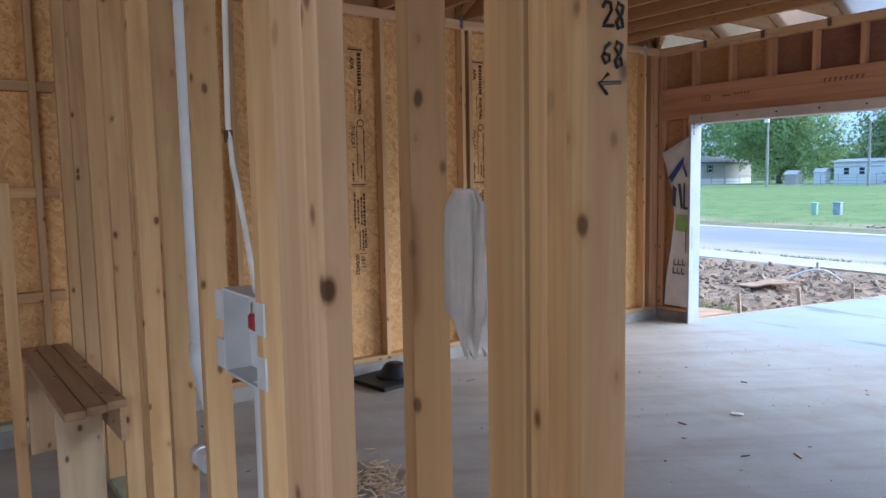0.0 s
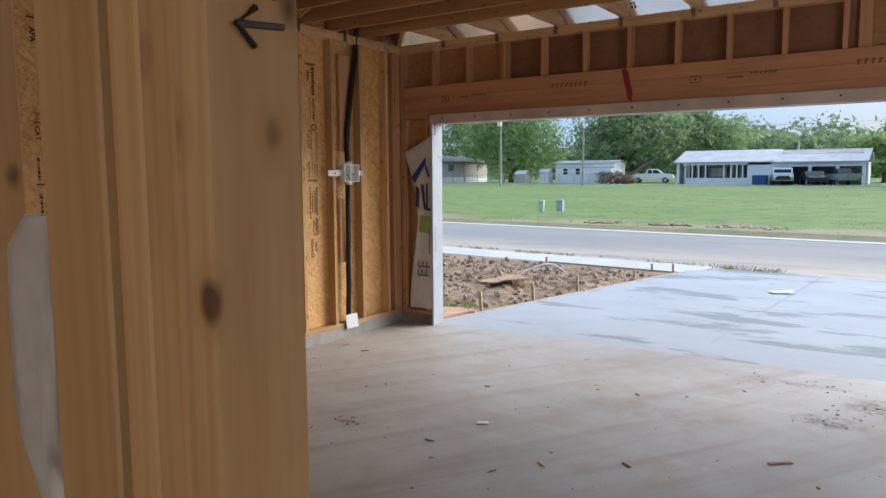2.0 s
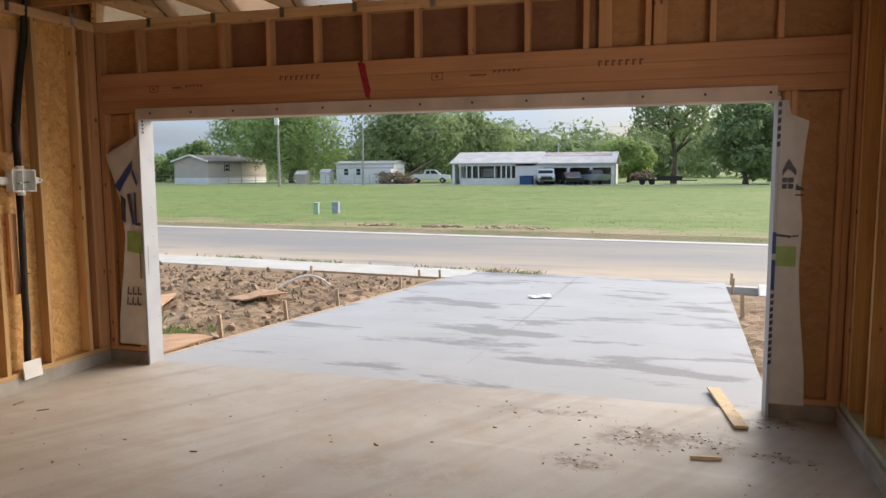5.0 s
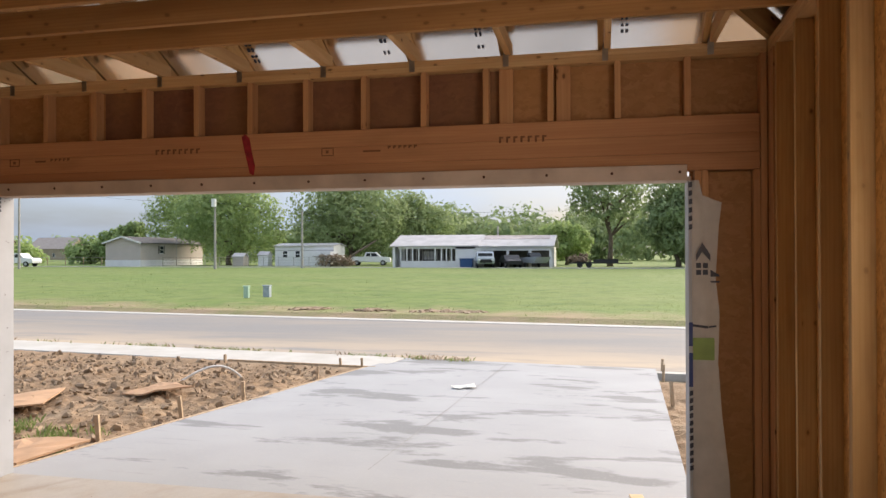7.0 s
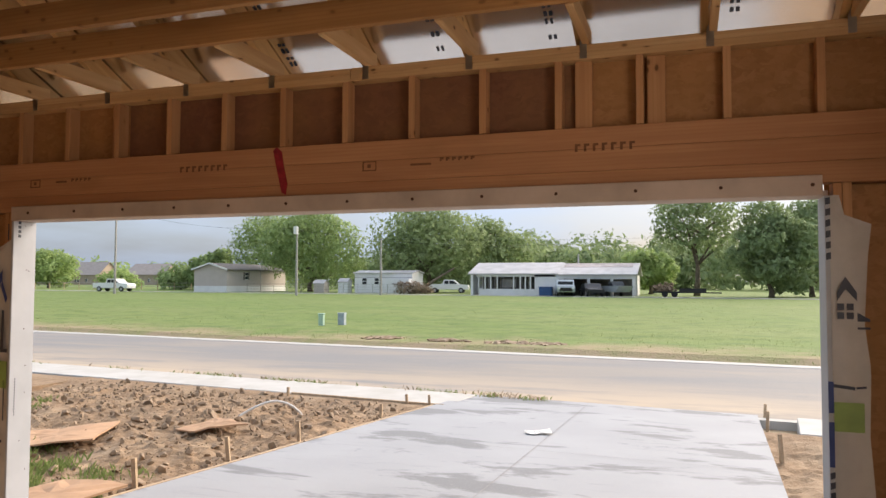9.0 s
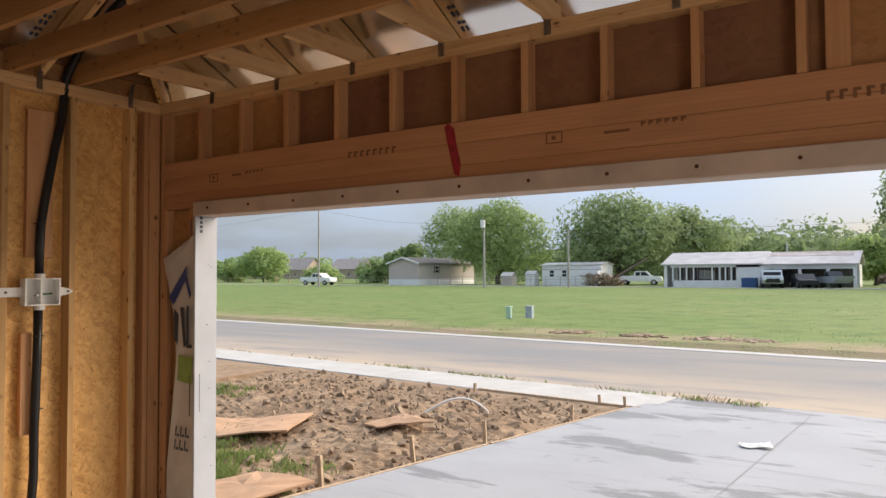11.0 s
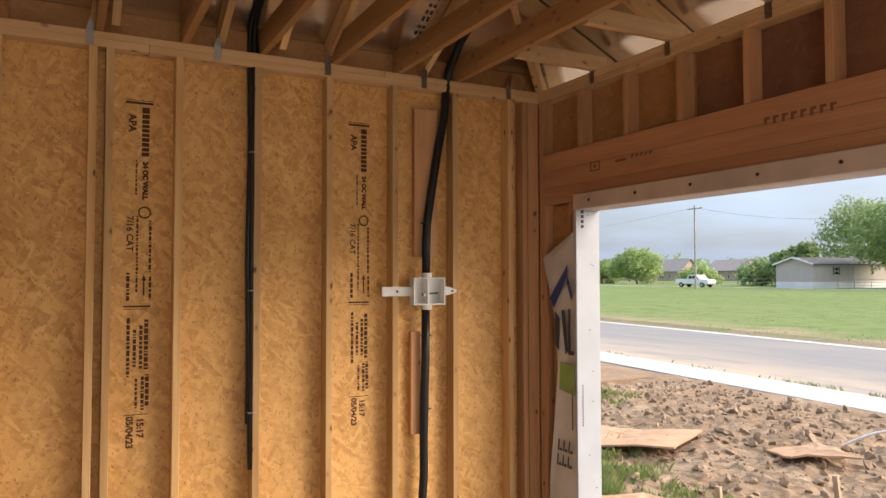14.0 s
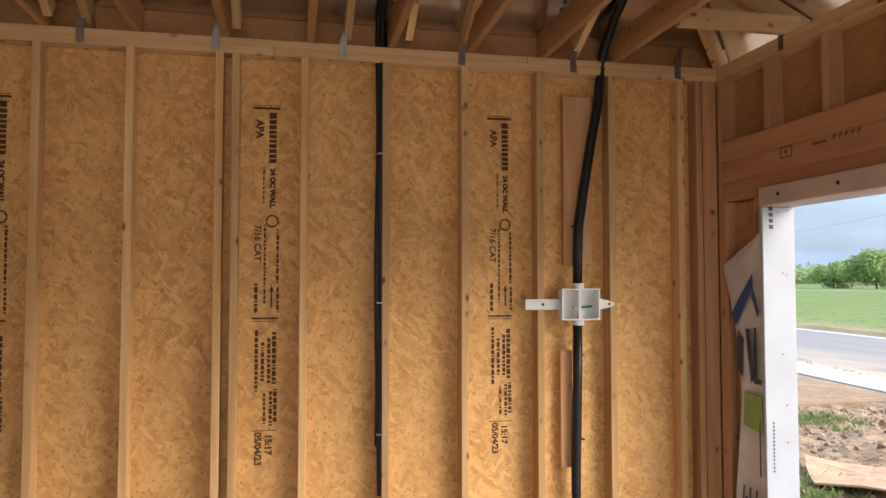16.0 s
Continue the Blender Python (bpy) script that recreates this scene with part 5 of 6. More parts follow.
# boards and scraps on the slab
tagged(part("loose_plank", box(-0.045, 0.045, 0, 0.92, 0, 0.02, bevel=0.002), STAKEPALE, None, "", pose(5.13, -0.31, 0.005, -1.5, 0, 7)), "pale loose plank lying across the slab edge", "plank")
tagged(part("wood_strip", box(-0.085, 0.085, -0.012, 0.012, 0.001, 0.02, bevel=0.002), STAKEPALE, None, "", pose(4.89, -0.875, 0, 0, 0, 10)), "thin pale wood strip on the slab", "wood strip")
r = random.Random(21)
spots = [(2.38, -2.31, 0.05), (1.11, -3.22, 0.035), (1.51, -2.95, 0.03), (1.56, -3.21, 0.03), (4.06, -1.98, 0.09), (3.37, -2.45, 0.05), (2.98, -2.69, 0.05), (0.23, -1.18, 0.06), (0.64, -3.14, 0.05), (0.52, -1.25, 0.05), (2.26, -2.73, 0.04), (2.80, -2.92, 0.035), (3.9, -2.7, 0.03), (2.0, -1.6, 0.03), (3.0, -1.2, 0.03)]
for n, (x, y, size) in enumerate(spots):
    size *= 0.75
    pale = n in (0, 3, 6)
    wide = size * (0.5 if n in (0,) else 0.16)
    tagged(part("wood_scrap", box(-size, size, -wide, wide, 0.001, 0.006 + 0.25 * wide, bevel=0.001), PAPER if n == 0 else (STRAW if pale else SCRAP), None, "", pose(x, y, 0, 0, 0, r.uniform(0, 180))), "small pale offcut on the slab" if pale else "small dark wood splinter on the slab", "wood scrap", "scraps on the slab")
bm = bmesh.new()
for n in range(520):
    x, y = r.uniform(0.15, 5.5), r.uniform(-5.4, 0.0)
    s = 0.002 + 0.007 * r.random() ** 4
    add_clod(bm, pose(x, y, s * 0.2, 0, 0, r.uniform(0, 180)) @ Matrix.Diagonal((s * r.uniform(1, 2.5), s, s * 0.5, 1)), r, s * 0.2)
tagged(part("floor_grit", bm, SCRAP), "grit and tiny splinters scattered over the slab", "debris", kind="stuff")
bm = bmesh.new()
for cx, cy, sx, sy, count in ((4.55, -0.62, 0.22, 0.14, 240), (4.2, -1.1, 0.12, 0.08, 90), (4.95, -0.6, 0.12, 0.12, 90), (5.3, -0.75, 0.16, 0.05, 70), (3.9, -0.3, 0.25, 0.05, 60), (5.3, -0.15, 0.1, 0.06, 90), (1.61, -2.74, 0.06, 0.03, 60), (1.35, -3.0, 0.05, 0.03, 25)):
    for _ in range(count // 2):
        x, y = r.gauss(cx, sx), min(r.gauss(cy, sy), 0.08)
        s = 0.002 + 0.008 * r.random() ** 3
        m = pose(min(x, 5.66), y, 0.0005, 0, 0, r.uniform(0, 180)) @ Matrix.Diagonal((s * r.uniform(1, 2.4), s, s * 0.45, 1))
        add_clod(bm, m, r, s * 0.2)
tagged(part("mud_crumbs", bm, MUD), "dried mud crumbs trodden onto the slab", "mud", kind="stuff")
bm = bmesh.new()
for _ in range(220):
    x, y = r.gauss(1.8, 0.13), r.gauss(-4.68, 0.08)
    a = r.uniform(0, 180)
    add_box(bm, -0.03, 0.03, -0.004, 0.004, 0, 0.003, turn=pose(x, y, r.uniform(0.001, 0.02), r.uniform(-15, 15), r.uniform(-20, 20), a))
tagged(part("wood_shavings", bm, STRAW), "small heap of pale wood shavings on the slab", "shavings", kind="stuff")


# ---- beyond the meadow ----
GZ = 0.1
structure("lane_far", strip(-260, 160, 74.5, 76.2, -0.2, GZ + 0.03), WALK, "pale narrow lane beyond the meadow")


def leaf_mass(bm, r, lobes, count, size):
    """Many small leaf clumps spread through the shells of several lobes (x, y, z, rx, ry, rz)."""
    total = sum(l[3] * l[5] for l in lobes)
    for lx, ly, lz, rx, ry, rz in lobes:
        for _ in range(int(count * rx * rz / total)):
            d = Vector((r.gauss(0, 1), r.gauss(0, 1), r.gauss(0, 1))).normalized()
            f = r.uniform(0.55, 1.06) ** 0.6
            ragged = 1 + 0.55 * noise.noise((d.x * 2.6 + lx, d.y * 2.6, d.z * 2.6 + lz))
            p = Vector((lx + d.x * rx * f * ragged, ly + d.y * ry * f * ragged, lz + d.z * rz * f * ragged))
            s = size * r.uniform(0.5, 1.3)
            n = (d + Vector((r.gauss(0, 0.6), r.gauss(0, 0.6), r.gauss(0, 0.5) + 0.4))).normalized()
            a = n.orthogonal().normalized()
            b = n.cross(a)
            t = r.uniform(0, 6.28)
            a, b = a * math.cos(t) + b * math.sin(t), b * math.cos(t) - a * math.sin(t)
            bm.faces.new([bm.verts.new(p + s * q) for q in (a, 0.45 * b + 0.15 * a, -a + 0.2 * n, -0.5 * b)])
    return bm


def tree(x, y, lobes, trunk, size, count, material, label, seed, limbs=5):
    """Lobes are relative to the foot; trunk is (height, radius)."""
    r = random.Random(seed)
    t = thing("tree", label, "tree", x, y, GZ - 0.05)
    h, rad = trunk
    bend = [(r.uniform(-0.15, 0.15) * i, r.uniform(-0.1, 0.1) * i, h * i / 4) for i in range(5)]
    part("trunk", tube(bend, [rad * (1.25 if i == 0 else 1 - 0.13 * i) for i in range(5)], 9), BARK, t, smooth=True)
    for i in range(limbs):
        lx, ly, lz, rx, ry, rz = lobes[i % len(lobes)]
        a = Vector(bend[2 + i % 3])
        b = Vector((lx + r.uniform(-0.4, 0.4) * rx, ly, lz + r.uniform(-0.3, 0.4) * rz))
        mid = a.lerp(b, 0.5) + Vector((r.uniform(-0.3, 0.3), 0, r.uniform(0, 0.5)))
        part("limb", tube([a, mid, b], [rad * 0.5, rad * 0.32, rad * 0.1], 6), BARK, t, smooth=True)
    part("crown", leaf_mass(bmesh.new(), r, lobes, count, size), material, t)
    return t


def round_lobes(seed, w, h0, h1, n):
    """Uneven lobes that fill a crown of half width w between two heights."""
    r = random.Random(seed)
    out = []
    for i in range(n):
        f = (i + 0.5) / n
        a = 2.4 * i + r.uniform(-0.4, 0.4)
        z = h0 + (h1 - h0) * (0.15 + 0.7 * f)
        spread = w * 0.62 * math.sqrt(max(0.05, 1 - (2 * f - 0.85) ** 2))
        size = w * r.uniform(0.27, 0.5)
        out.append((spread * math.cos(a), spread * math.sin(a) * 0.8, z, size, size * 0.9, size * r.uniform(0.6, 0.8)))
    return out


tree(-65.5, 107, round_lobes(1, 7.6, 1.4, 13.6, 18), (4.6, 0.35), 0.30, 8000, LEAFMID, "tall green broadleaf tree behind the trailers", 1)
tree(-50.6, 95.5, round_lobes(2, 8.7, 1.1, 12.9, 22), (3.6, 0.4), 0.29, 14000, LEAFMID, "broad bright green tree with low crown", 2)
tree(-31.5, 97, round_lobes(3, 9.4, 2.2, 12.8, 24), (3.6, 0.55), 0.30, 15000, LEAFOAK, "massive dark green spreading oak", 3, 8)
tree(-24.5, 104, round_lobes(4, 7.0, 2.0, 11.4, 12), (3.6, 0.4), 0.32, 8000, LEAFOAK, "dark green broad tree behind the house", 4)
tree(5.6, 87, round_lobes(5, 5.6, 5.0, 13.6, 15), (7.5, 0.33), 0.27, 5500, LEAFDARK, "tall open tree with a bare pale trunk", 5, 8)
tree(13.2, 82, round_lobes(6, 5.2, 0.4, 10.4, 13), (3.0, 0.3), 0.28, 11000, LEAFDARK, "dense dark green trees at the meadow end", 6)
tree(18.0, 88, round_lobes(16, 5.2, 0.4, 12.0, 13), (3.0, 0.3), 0.28, 8000, LEAFDARK, "dense dark green trees at the meadow end", 16)
tree(-0.2, 98, round_lobes(7, 4.4, 0.4, 6.4, 10), (2.0, 0.25), 0.34, 4200, LEAFLIGHT, "low bright green tree beside the house", 7)
tree(-67.5, 96, round_lobes(8, 3.4, 0.5, 7.2, 9), (2.4, 0.25), 0.34, 3000, LEAFMID, "smaller green tree beside the trailer", 8)
tree(-121, 112, round_lobes(9, 7.5, 0.4, 8.2, 13), (2.5, 0.25), 0.42, 4800, LEAFLIGHT, "light green bushy tree by the fence", 9)
tree(-134, 113, round_lobes(10, 6.0, 0.4, 5.4, 10), (2.0, 0.25), 0.42, 3000, LEAFLIGHT, "light green bushy tree by the fence", 10)
tree(-106, 116, round_lobes(11, 5.5, 0.2, 3.0, 10), (1.5, 0.2), 0.42, 2600, LEAFLIGHT, "low light green bushes by the fence", 11)
tree(-83, 106, round_lobes(12, 5.0, 0.2, 3.8, 10), (1.5, 0.2), 0.40, 2600, LEAFMID, "low green bushes by the fence", 12)
tree(-77, 104, round_lobes(14, 4.0, 0.3, 6.4, 9), (1.5, 0.2), 0.40, 2600, LEAFMID, "green bushes beside the trailer", 14)
brush = thing("brush_pile", "heap of dry brown branches under the oak", "branches", -29.5, 84.5, GZ)
part("twig_mass", leaf_mass(bmesh.new(), random.Random(5), [(0, 0, 0.7, 2.3, 1.2, 0.9), (1.6, 0, 0.5, 1.4, 1, 0.6)], 900, 0.22), LEAFDEAD, brush)
r = random.Random(9)
for i in range(7):
    part("branch", tube([(r.uniform(-2, 2), r.uniform(-1, 1), 0.05), (r.uniform(-2, 2), 0, r.uniform(0.6, 1.3)), (r.uniform(-3, 3), 0, r.uniform(0.8, 1.9))], [0.09, 0.06, 0.02], 5), BARK, brush)
part("leaning_limb", tube([(1.0, 0, 0.3), (2.6, 1, 1.7), (4.8, 3, 3.4)], [0.22, 0.18, 0.1], 7), BARK, brush)

# distant woods
bm = bmesh.new()
r = random.Random(31)
for n in range(95):
    y = r.uniform(140, 210)
    x = r.uniform(-0.62, 0.36) * y - 4
    if x < -0.42 * y and n % 3:
        x += 45
    h = r.uniform(9.0, 13.5) * y / 165 * (0.75 if x < -40 else 1.0)
    w = r.uniform(4, 8)
    leaf_mass(bm, r, [(x, y, h * 0.45, w, w * 0.7, h * 0.5), (x + r.uniform(-3, 3), y, h * 0.72, w * 0.7, w * 0.6, h * 0.3)], 330, 0.85)
tagged(part("far_woods", bm, LEAFDARK), "distant green woods along the horizon", "trees", kind="stuff")
bm = bmesh.new()
for n in range(70):
    y = r.uniform(240, 330)
    x = -r.uniform(0.75, 1.5) * y
    h, w = r.uniform(6, 13), r.uniform(6, 12)
    leaf_mass(bm, r, [(x, y, h * 0.45, w, w * 0.7, h * 0.5)], 170, 1.3)
tagged(part("far_treeline", bm, LEAFMID), "far tree line behind the estate", "trees", kind="stuff")


def gabled(t, w, d, eave, ridge, wall_mat, roof_mat, along="x", over=0.35, base=0.0):
    """Walls with a gable roof; the thing's origin is the middle of the front wall's foot, depth behind it."""
    if along == "x":
        part("wall", prism([(0, base), (d, base), (d, eave), (d / 2, ridge - 0.08), (0, eave)], "x", -w / 2, w / 2), wall_mat, t)
        roof_out = [(-over, eave - over * (ridge - eave) / (d / 2)), (d / 2, ridge), (d + over, eave - over * (ridge - eave) / (d / 2)), (d + over, eave + 0.1 - over * (ridge - eave) / (d / 2)), (d / 2, ridge + 0.12), (-over, eave + 0.1 - over * (ridge - eave) / (d / 2))]
        return part("roof", prism(roof_out, "x", -w / 2 - over, w / 2 + over), roof_mat, t)
    part("wall", prism([(-w / 2, base), (w / 2, base), (w / 2, eave), (0, ridge - 0.08), (-w / 2, eave)], "y", 0, d), wall_mat, t)
    k0 = over * (ridge - eave) / (w / 2)
    roof_out = [(-w / 2 - over, eave - k0), (0, ridge), (w / 2 + over, eave - k0), (w / 2 + over, eave - k0 + 0.12), (0, ridge + 0.12), (-w / 2 - over, eave - k0 + 0.12)]
    return part("roof", prism(roof_out, "y", -over, d + over), roof_mat, t)


def window_in(t, x, y, z, w, h, turn=0, shutters=True):
    """A framed window on a wall face, proud of it."""
    f = part("window", box(-w / 2, w / 2, -0.05, 0.02, 0, h), SIDING, t, at=pose(x, y, z, 0, 0, turn))
    part("pane", box(-w / 2 + 0.08, w / 2 - 0.08, -0.07, -0.051, 0.08, h / 2 - 0.04), GLASSDARK, f)
    part("pane", box(-w / 2 + 0.08, w / 2 - 0.08, -0.07, -0.051, h / 2 + 0.04, h - 0.08), GLASSDARK, f)
    if shutters:
        part("shutter", box(-w / 2 - 0.28, -w / 2, -0.06, 0.0, 0, h), SHINGLE, f)
        part("shutter", box(w / 2, w / 2 + 0.28, -0.06, 0.0, 0, h), SHINGLE, f)


# white house with a porch and an open garage bay
house = thing("house", "white single-storey house with grey metal roof and porch", "house", -10.6, 80, GZ)
part("main_wall", box(-9.6, 0.6, 2.0, 8.0, 0, 2.5), SIDING, house)
part("main_roof", prism([(-0.25, 2.45), (4.6, 3.85), (9.0, 2.45), (9.0, 2.58), (4.6, 3.98), (-0.25, 2.58)], "x", -9.9, 1.0), ROOFGREY, house)
part("porch_low_wall", box(-8.6, -1.8, 0.05, 0.25, 0.0, 0.75), SIDING, house)
part("porch_beam", box(-8.9, 0.6, 0.0, 0.3, 2.2, 2.5), SIDING, house)
# dark sheet on the white wall: porch screens and the shade behind them
part("porch_back", box(-8.6, -1.8, 1.96, 2.0, 0.7, 2.3), SCREENSHADE, house)
for x in (-8.7, -7.9, -7.2, -6.4, -4.4, -3.6, -3.0, -2.4, -1.8):
    part("porch_post", box(x, x + 0.14, 0.05, 0.22, 0.7, 2.25), SIDING, house)
for i in range(18):
    part("screen_rail", box(-8.5 + i * 0.37, -8.47 + i * 0.37, 0.1, 0.14, 0.75, 2.2), POLE, house)
part("picture_window", box(-6.2, -4.5, 1.9, 1.95, 0.9, 1.9), ROOFGREY, house)
part("side_wall", box(-9.6, -9.3, 0.0, 2.0, 0, 2.45), SIDING, house)
part("entry_wall", box(-1.8, 0.7, 0.0, 2.0, 0, 2.45), SIDING, house)
part("garage_wall", box(0.7, 9.6, 4.0, 8.0, 0, 2.4), SIDING, house)
part("garage_front", box(0.7, 9.6, 0.0, 0.3, 1.95, 2.4), SIDING, house)
for x in (0.7, 4.3, 6.9, 9.3):
    part("garage_pier", box(x, x + 0.3, 0.0, 0.3, 0, 1.95), SIDING, house)
# sheet before the white wall, the bay's shade put into its colour
part("garage_back", box(1.0, 9.3, 3.9, 3.98, 0, 2.3), SCREENSHADE, house, "dark sheet standing for the shade inside the open bay")
part("garage_roof", prism([(-0.35, 2.38), (4.4, 3.72), (9.0, 2.3), (9.0, 2.42), (4.4, 3.86), (-0.35, 2.5)], "x", 0.95, 9.9), ROOFGREY, house)
part("roof_patch", prism([(2.6, 3.255), (4.3, 3.735), (4.3, 3.86), (2.6, 3.38)], "x", 1.2, 9.2), ROOFRUST, house, "rust-stained strip of roofing")
part("chimney_pipe", tube([(2.6, 5, 3.4), (2.6, 5, 5.0)], 0.1, 8), ROOFGREY, house)

trailer = thing("mobile_home", "tan mobile home with white skirting and gable end", "mobile home", -61.05, 84.9, GZ)
gabled(trailer, 5.6, 16, 3.25, 4.1, TAN, SHINGLE, "y", 0.3, 0.85)
part("skirting", box(-2.82, 2.82, -0.03, 16.0, -0.05, 0.86), SIDING, trailer)
part("gable_trim", prism([(-3.12, 3.1), (0, 4.04), (3.12, 3.1), (3.12, 3.32), (0, 4.26), (-3.12, 3.32)], "y", -0.4, -0.31), SIDING, trailer)
window_in(trailer, 2.83, 4.8, 1.75, 0.9, 1.15, 90)
part("meter_mast", tube([(3.0, 8.4, 0.0), (3.0, 8.4, 4.6)], 0.07, 6), ROOFGREY, trailer)
trailer_b = thing("mobile_home", "white low mobile home with flat grey roof", "mobile home", -34.3, 86, GZ)
gabled(trailer_b, 8.4, 4.2, 2.7, 3.0, SIDING, ROOFGREY, "x", 0.2)
part("skirt_line", box(-4.21, 4.21, -0.02, 0.0, 2.05, 2.2), ROOFGREY, trailer_b)
for x in (-2.7, -0.9):
    window_in(trailer_b, x, -0.02, 1.1, 0.75, 1.0, 0, False)
part("end_wall", box(1.3, 4.22, -1.2, 0.0, 0, 1.95), SIDING, trailer_b)
for hx, hy, w, ridge in ((-206, 205, 15, 8.4), (-178, 205, 16, 7.6), (-160, 206, 13, 6.6), (-228, 205, 15, 8.0)):
    far = thing("brick_house", "distant tan brick house with brown shingle roof", "house", hx, hy, GZ, 0, "estate houses")
    gabled(far, w, 10, 4.0, ridge, BRICKTAN, SHINGLEFAR, "x", 0.5)
    for x in (-3, -1.8, 2):
        window_in(far, x, -0.02, 1.0, 0.9, 1.3, 0, False)

# poles and wires
def utility_pole(x, y, h, label, arm=True):
    t = thing("utility_pole", label, "utility pole", x, y, GZ)
    part("pole", tube([(0, 0, -0.2), (0, 0, h * 0.5), (0, 0, h)], [0.16, 0.13, 0.10], 9), POLE, t)
    if arm:
        part("crossarm", box(-1.3, 1.3, -0.06, 0.06, h - 0.5, h - 0.36), POLE, t)
        for x0 in (-1.2, -0.6, 0.6, 1.2):
            part("insulator", tube([(x0, 0, h - 0.36), (x0, 0, h - 0.2)], 0.05, 6), SIDING, t)
    return t


utility_pole(-64.4, 70, 10.9, "tall wooden utility pole with crossarm")
lamp_pole = utility_pole(-38.2, 70, 7.9, "slim wooden pole with a white transformer can", False)
part("transformer", tube([(0.0, -0.25, 7.0), (0.0, -0.25, 7.9)], 0.28, 12), SIDING, lamp_pole)
utility_pole(-29.8, 75, 6.7, "plain grey wooden pole by the trailers", False)
for a, b in (((-64.4, 70, 10.7), (-38.2, 70, 7.8)), ((-64.4, 70, 10.7), (-150, 95, 11.5)), ((-38.2, 70, 7.6), (-10, 90, 6.6)), ((-29.8, 75, 6.7), (30, 82, 8.2))):
    pts = [Vector(a).lerp(Vector(b), i / 8) - Vector((0, 0, 0.9 * math.sin(math.pi * i / 8))) for i in range(9)]
    tagged(part("overhead_wire", tube(pts, 0.012, 4), BLACK), "thin overhead utility wire", "wire", "wires")

fence = thing("wire_fence", "low wire fence with pale posts along the lane", "fence", 0, 0, GZ)
for i in range(22):
    part("post", tube([(-135 + i * 3.4, 97, 0), (-135 + i * 3.4, 97, 1.25)], 0.07, 6), STAKE, fence)
for z in (0.6, 1.2):
    part("rail", tube([(-135, 97, z), (-63.5, 97, z)], 0.03, 5), STEEL, fence)
fence = thing("chain_link_fence", "grey chain link fence in front of the trailers", "fence", 0, 0, GZ)
for i in range(12):
    part("post", tube([(-53 + i * 2.1, 82.2, 0), (-53 + i * 2.1, 82.2, 1.25)], 0.035, 6), STEEL, fence)
for z in (0.15, 0.5, 0.85, 1.22):
    part("rail", tube([(-53, 82.2, z), (-30, 82.2, z)], 0.018, 5), STEEL, fence)
for x, w, h, m, lab in ((-40.3, 1.4, 1.5, SIDING, "small pale garden shed"), (-44.0, 1.6, 1.3, TAN, "small tan garden shed")):
    shed = thing("garden_shed", lab + " under the tree", "shed", x, 86, GZ)
    gabled(shed, w, 1.4, h, h + 0.4, m, ROOFGREY, "x", 0.1)


# vehicles: a side outline pushed across the width, with wheels and glass of their own
def vehicle(label, category, x, y, rz, outline, glass, length, width, paint, wheel_at, name):
    t = thing(name, label, category, x, y, GZ + 0.03, rz)
    bm = prism(outline, "y", -width / 2, width / 2)
    bmesh.ops.bevel(bm, geom=bm.edges[:], offset=0.05, segments=2, affect="EDGES")
    part("body", bm, paint, t)
    for pane in glass:
        for sgn in (-1, 1):
            y0, y1 = sorted((sgn * (width / 2 - 0.02), sgn * (width / 2 + 0.012)))
            part("side_window", prism(pane, "y", y0, y1), GLASSDARK, t)
    for wx in wheel_at:
        for sgn in (-1, 1):
            w = part("wheel", tube([(wx, sgn * (width / 2 - 0.18), 0.36), (wx, sgn * (width / 2 + 0.02), 0.36)], 0.37, 18), TYRE, t)
            part("rim", tube([(wx, sgn * (width / 2 + 0.021), 0.36), (wx, sgn * (width / 2 + 0.03), 0.36)], 0.22, 14), RIM, w)
    return t


truck_side = [(-2.85, 0.5), (2.85, 0.45), (2.9, 0.85), (2.75, 1.12), (1.55, 1.2), (0.85, 1.82), (-0.55, 1.84), (-0.75, 1.22), (-2.9, 1.22)]
truck_glass = [[(-0.48, 1.25), (0.12, 1.25), (0.12, 1.7), (-0.4, 1.7)], [(0.22, 1.25), (1.3, 1.25), (0.8, 1.7), (0.22, 1.7)]]
WHITECAR = plain("white_car_paint", (0.78, 0.78, 0.77), 0.25, 0, 0.03)
SILVER = plain("silver_car_paint", (0.42, 0.46, 0.48), 0.3, 0.4, 0.05)
DARKCAR = plain("dark_car_paint", (0.035, 0.035, 0.04), 0.25, 0.1, 0.05)
vehicle("white crew-cab pickup truck on the far lane", "pickup truck", -74.4, 80.6, 6, truck_side, truck_glass, 5.8, 1.95, WHITECAR, (-1.8, 1.85), "pickup_truck")
vehicle("white pickup truck parked under the oak", "pickup truck", -27.0, 92, 12, truck_side, truck_glass, 5.8, 1.95, WHITECAR, (-1.8, 1.85), "pickup_truck")
suv = vehicle("silver pickup parked before the open garage", "car", -8.6, 78.3, -78, truck_side, truck_glass, 5.4, 1.95, SILVER, (-1.7, 1.75), "parked_truck")
part("windscreen", box(0.95, 1.45, -0.8, 0.8, 1.22, 1.62), GLASSDARK, suv)
part("grille", box(2.84, 2.93, -0.7, 0.7, 0.55, 0.95), DARK, suv)
for yy in (-0.75, 0.75):
    part("headlight", box(2.8, 2.94, yy - 0.14, yy + 0.14, 0.8, 1.0), SIDING, suv)
car_side = [(-2.2, 0.4), (2.2, 0.35), (2.25, 0.75), (1.2, 0.92), (0.5, 1.42), (-0.9, 1.42), (-1.7, 0.98), (-2.25, 0.9)]
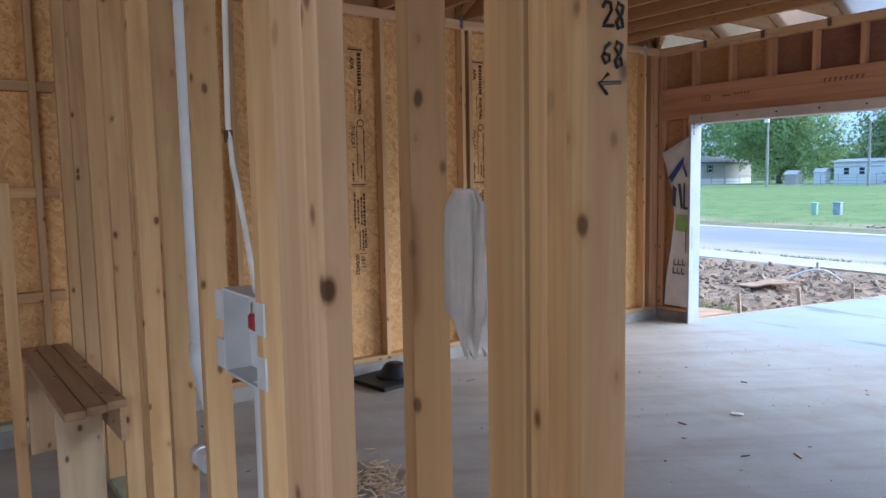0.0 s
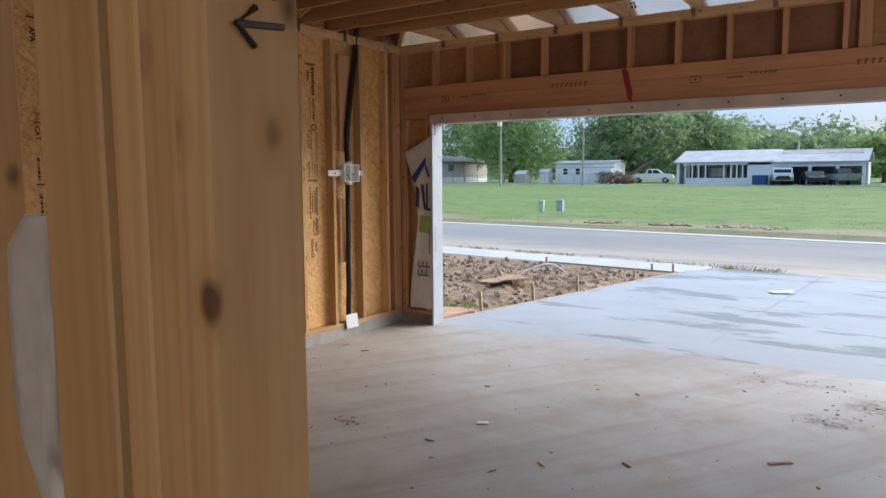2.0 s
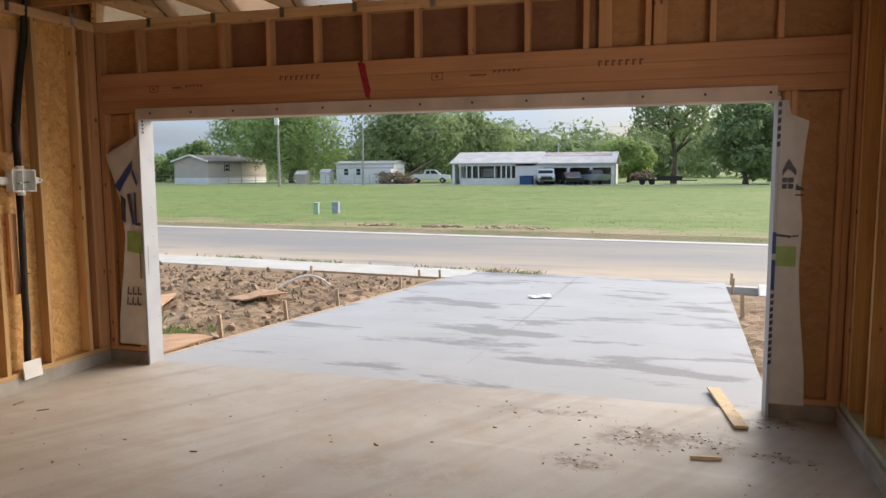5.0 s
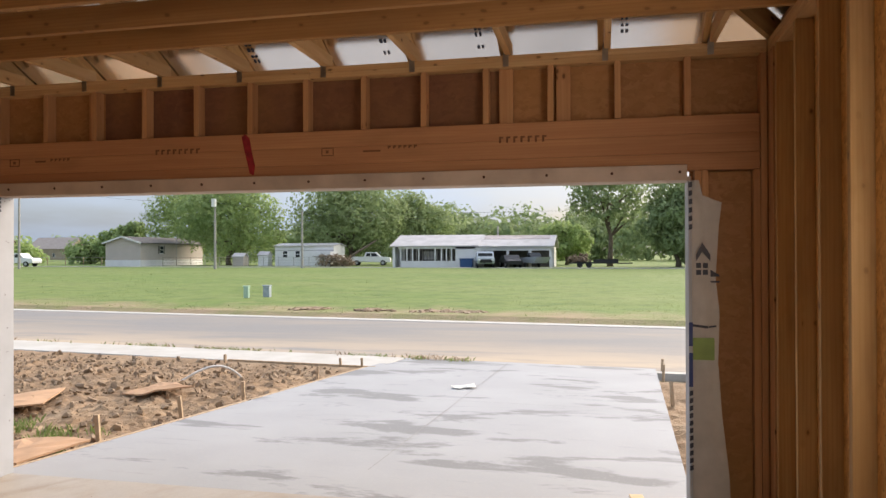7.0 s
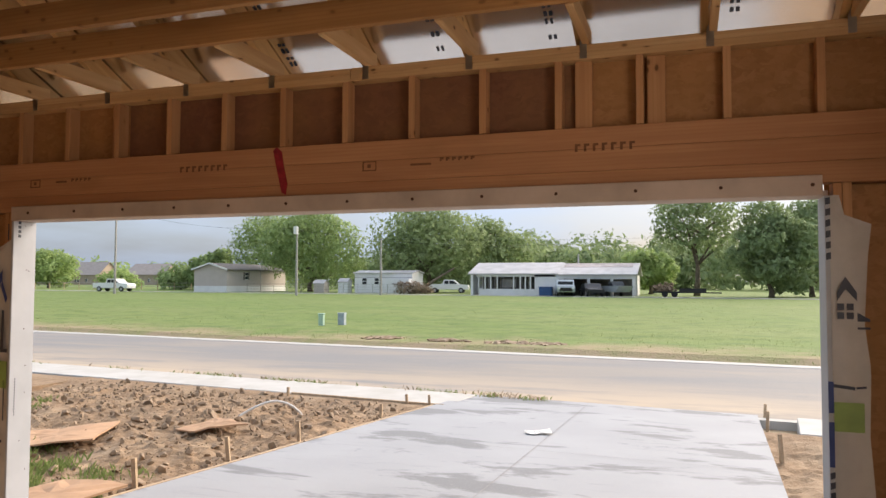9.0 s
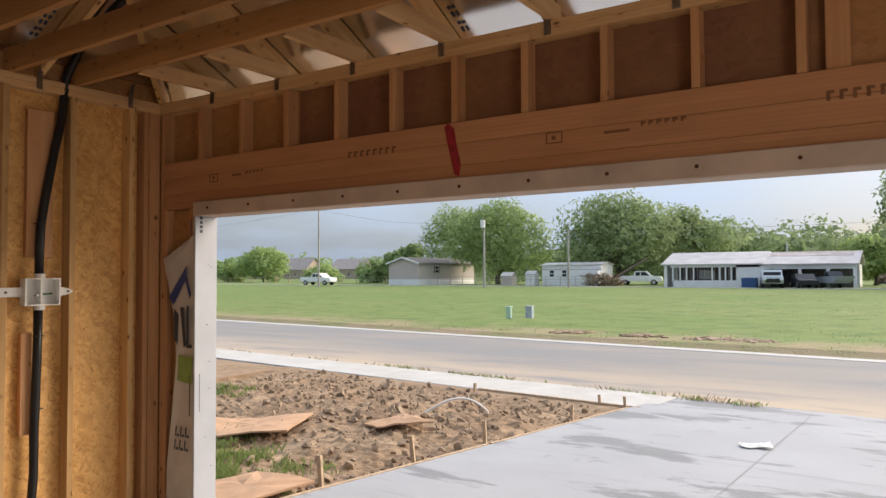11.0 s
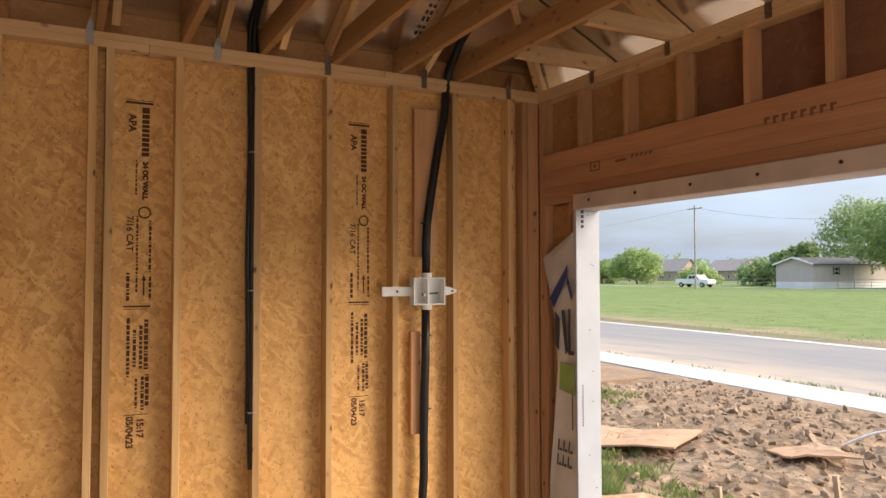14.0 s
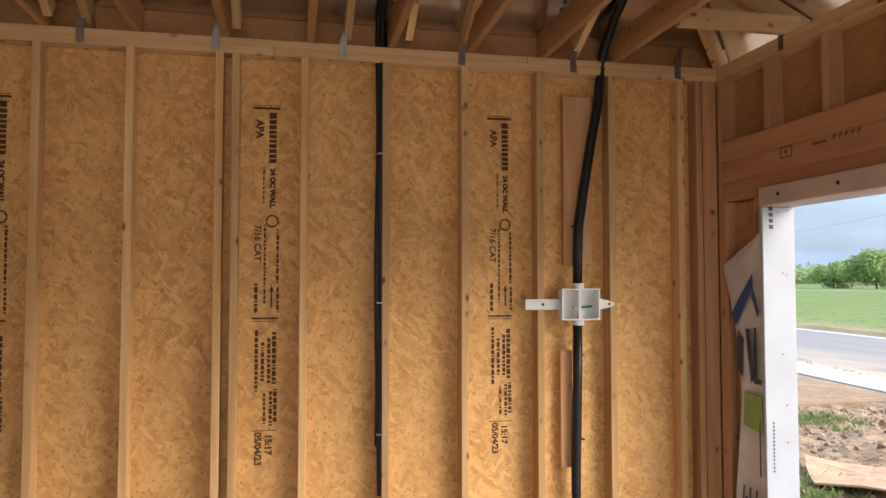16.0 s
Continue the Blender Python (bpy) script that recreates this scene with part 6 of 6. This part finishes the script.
car_glass = [[(-1.2, 0.98), (-0.2, 0.98), (-0.2, 1.34), (-0.85, 1.34)], [(-0.1, 0.98), (1.0, 0.95), (0.45, 1.34), (-0.1, 1.34)]]
vehicle("dark sedan parked before the open garage", "car", -5.6, 78.2, -70, car_side, car_glass, 4.5, 1.8, DARKCAR, (-1.35, 1.4), "parked_car")
boat = thing("boat", "small grey boat on a trailer by the garage", "boat", -2.9, 78.4, GZ, -60)
part("hull", prism([(-2.3, 0.55), (1.6, 0.5), (2.6, 1.2), (-2.4, 1.15)], "y", -0.85, 0.85), SILVER, boat)
part("windshield", prism([(-0.4, 1.15), (0.6, 1.2), (0.1, 1.7), (-0.5, 1.7)], "y", -0.7, 0.7), GLASSDARK, boat)
for sgn in (-0.9, 0.8):
    part("wheel", tube([(-0.6, sgn, 0.3), (-0.6, sgn + 0.1, 0.3)], 0.3, 14), TYRE, boat)
junk = thing("flatbed_trailer", "dark flatbed trailer with a heap of scrap", "trailer", 3.2, 78.6, GZ, 3)
part("bed", box(-2.2, 3.2, -0.9, 0.9, 0.45, 0.62), DARK, junk)
part("rail", box(0.5, 3.2, -0.9, -0.84, 0.62, 0.95), DARK, junk)
for wx in (-1.0, 0.0):
    part("wheel", tube([(wx, -1.0, 0.33), (wx, -0.85, 0.33)], 0.33, 14), TYRE, junk)
bm = bmesh.new()
r = random.Random(12)
for _ in range(60):
    s0 = r.uniform(0.12, 0.4)
    add_box(bm, -s0, s0, -s0 * 0.5, s0 * 0.5, -s0 * 0.3, s0 * 0.3, turn=pose(r.gauss(-1.1, 0.6), r.gauss(0, 0.35), 0.65 + abs(r.gauss(0, 0.3)), r.uniform(0, 60), r.uniform(0, 60), r.uniform(0, 180)))
part("scrap_heap", bm, SCRAP, junk)
part("drawbar", box(3.2, 4.8, -0.06, 0.06, 0.42, 0.54), DARK, junk)
bin_ = thing("blue_bin", "blue plastic bin beside the garage bay", "bin", -10.9, 79.2, GZ)
part("bin_body", box(-0.75, 0.75, -0.4, 0.4, 0, 0.95, bevel=0.05), BLUEBIN, bin_)
part("bin_lid", box(-0.8, 0.8, -0.45, 0.45, 0.95, 1.05, bevel=0.03), BLUEBIN, bin_)

# utility pedestals in the meadow
for x, y, m, lab, w in ((-9.9, 23.5, PEDGREEN, "pale green utility pedestal in the meadow", 0.11), (-9.35, 24.3, PEDGREY, "grey-blue utility pedestal in the meadow", 0.15)):
    p = thing("utility_pedestal", lab, "utility pedestal", x, y, -0.22)
    part("cabinet", box(-w, w, -w * 0.8, w * 0.8, 0, 0.5, bevel=0.02), m, p)
    part("cap", box(-w - 0.02, w + 0.02, -w * 0.8 - 0.02, w * 0.8 + 0.02, 0.5, 0.56, bevel=0.02), m, p)
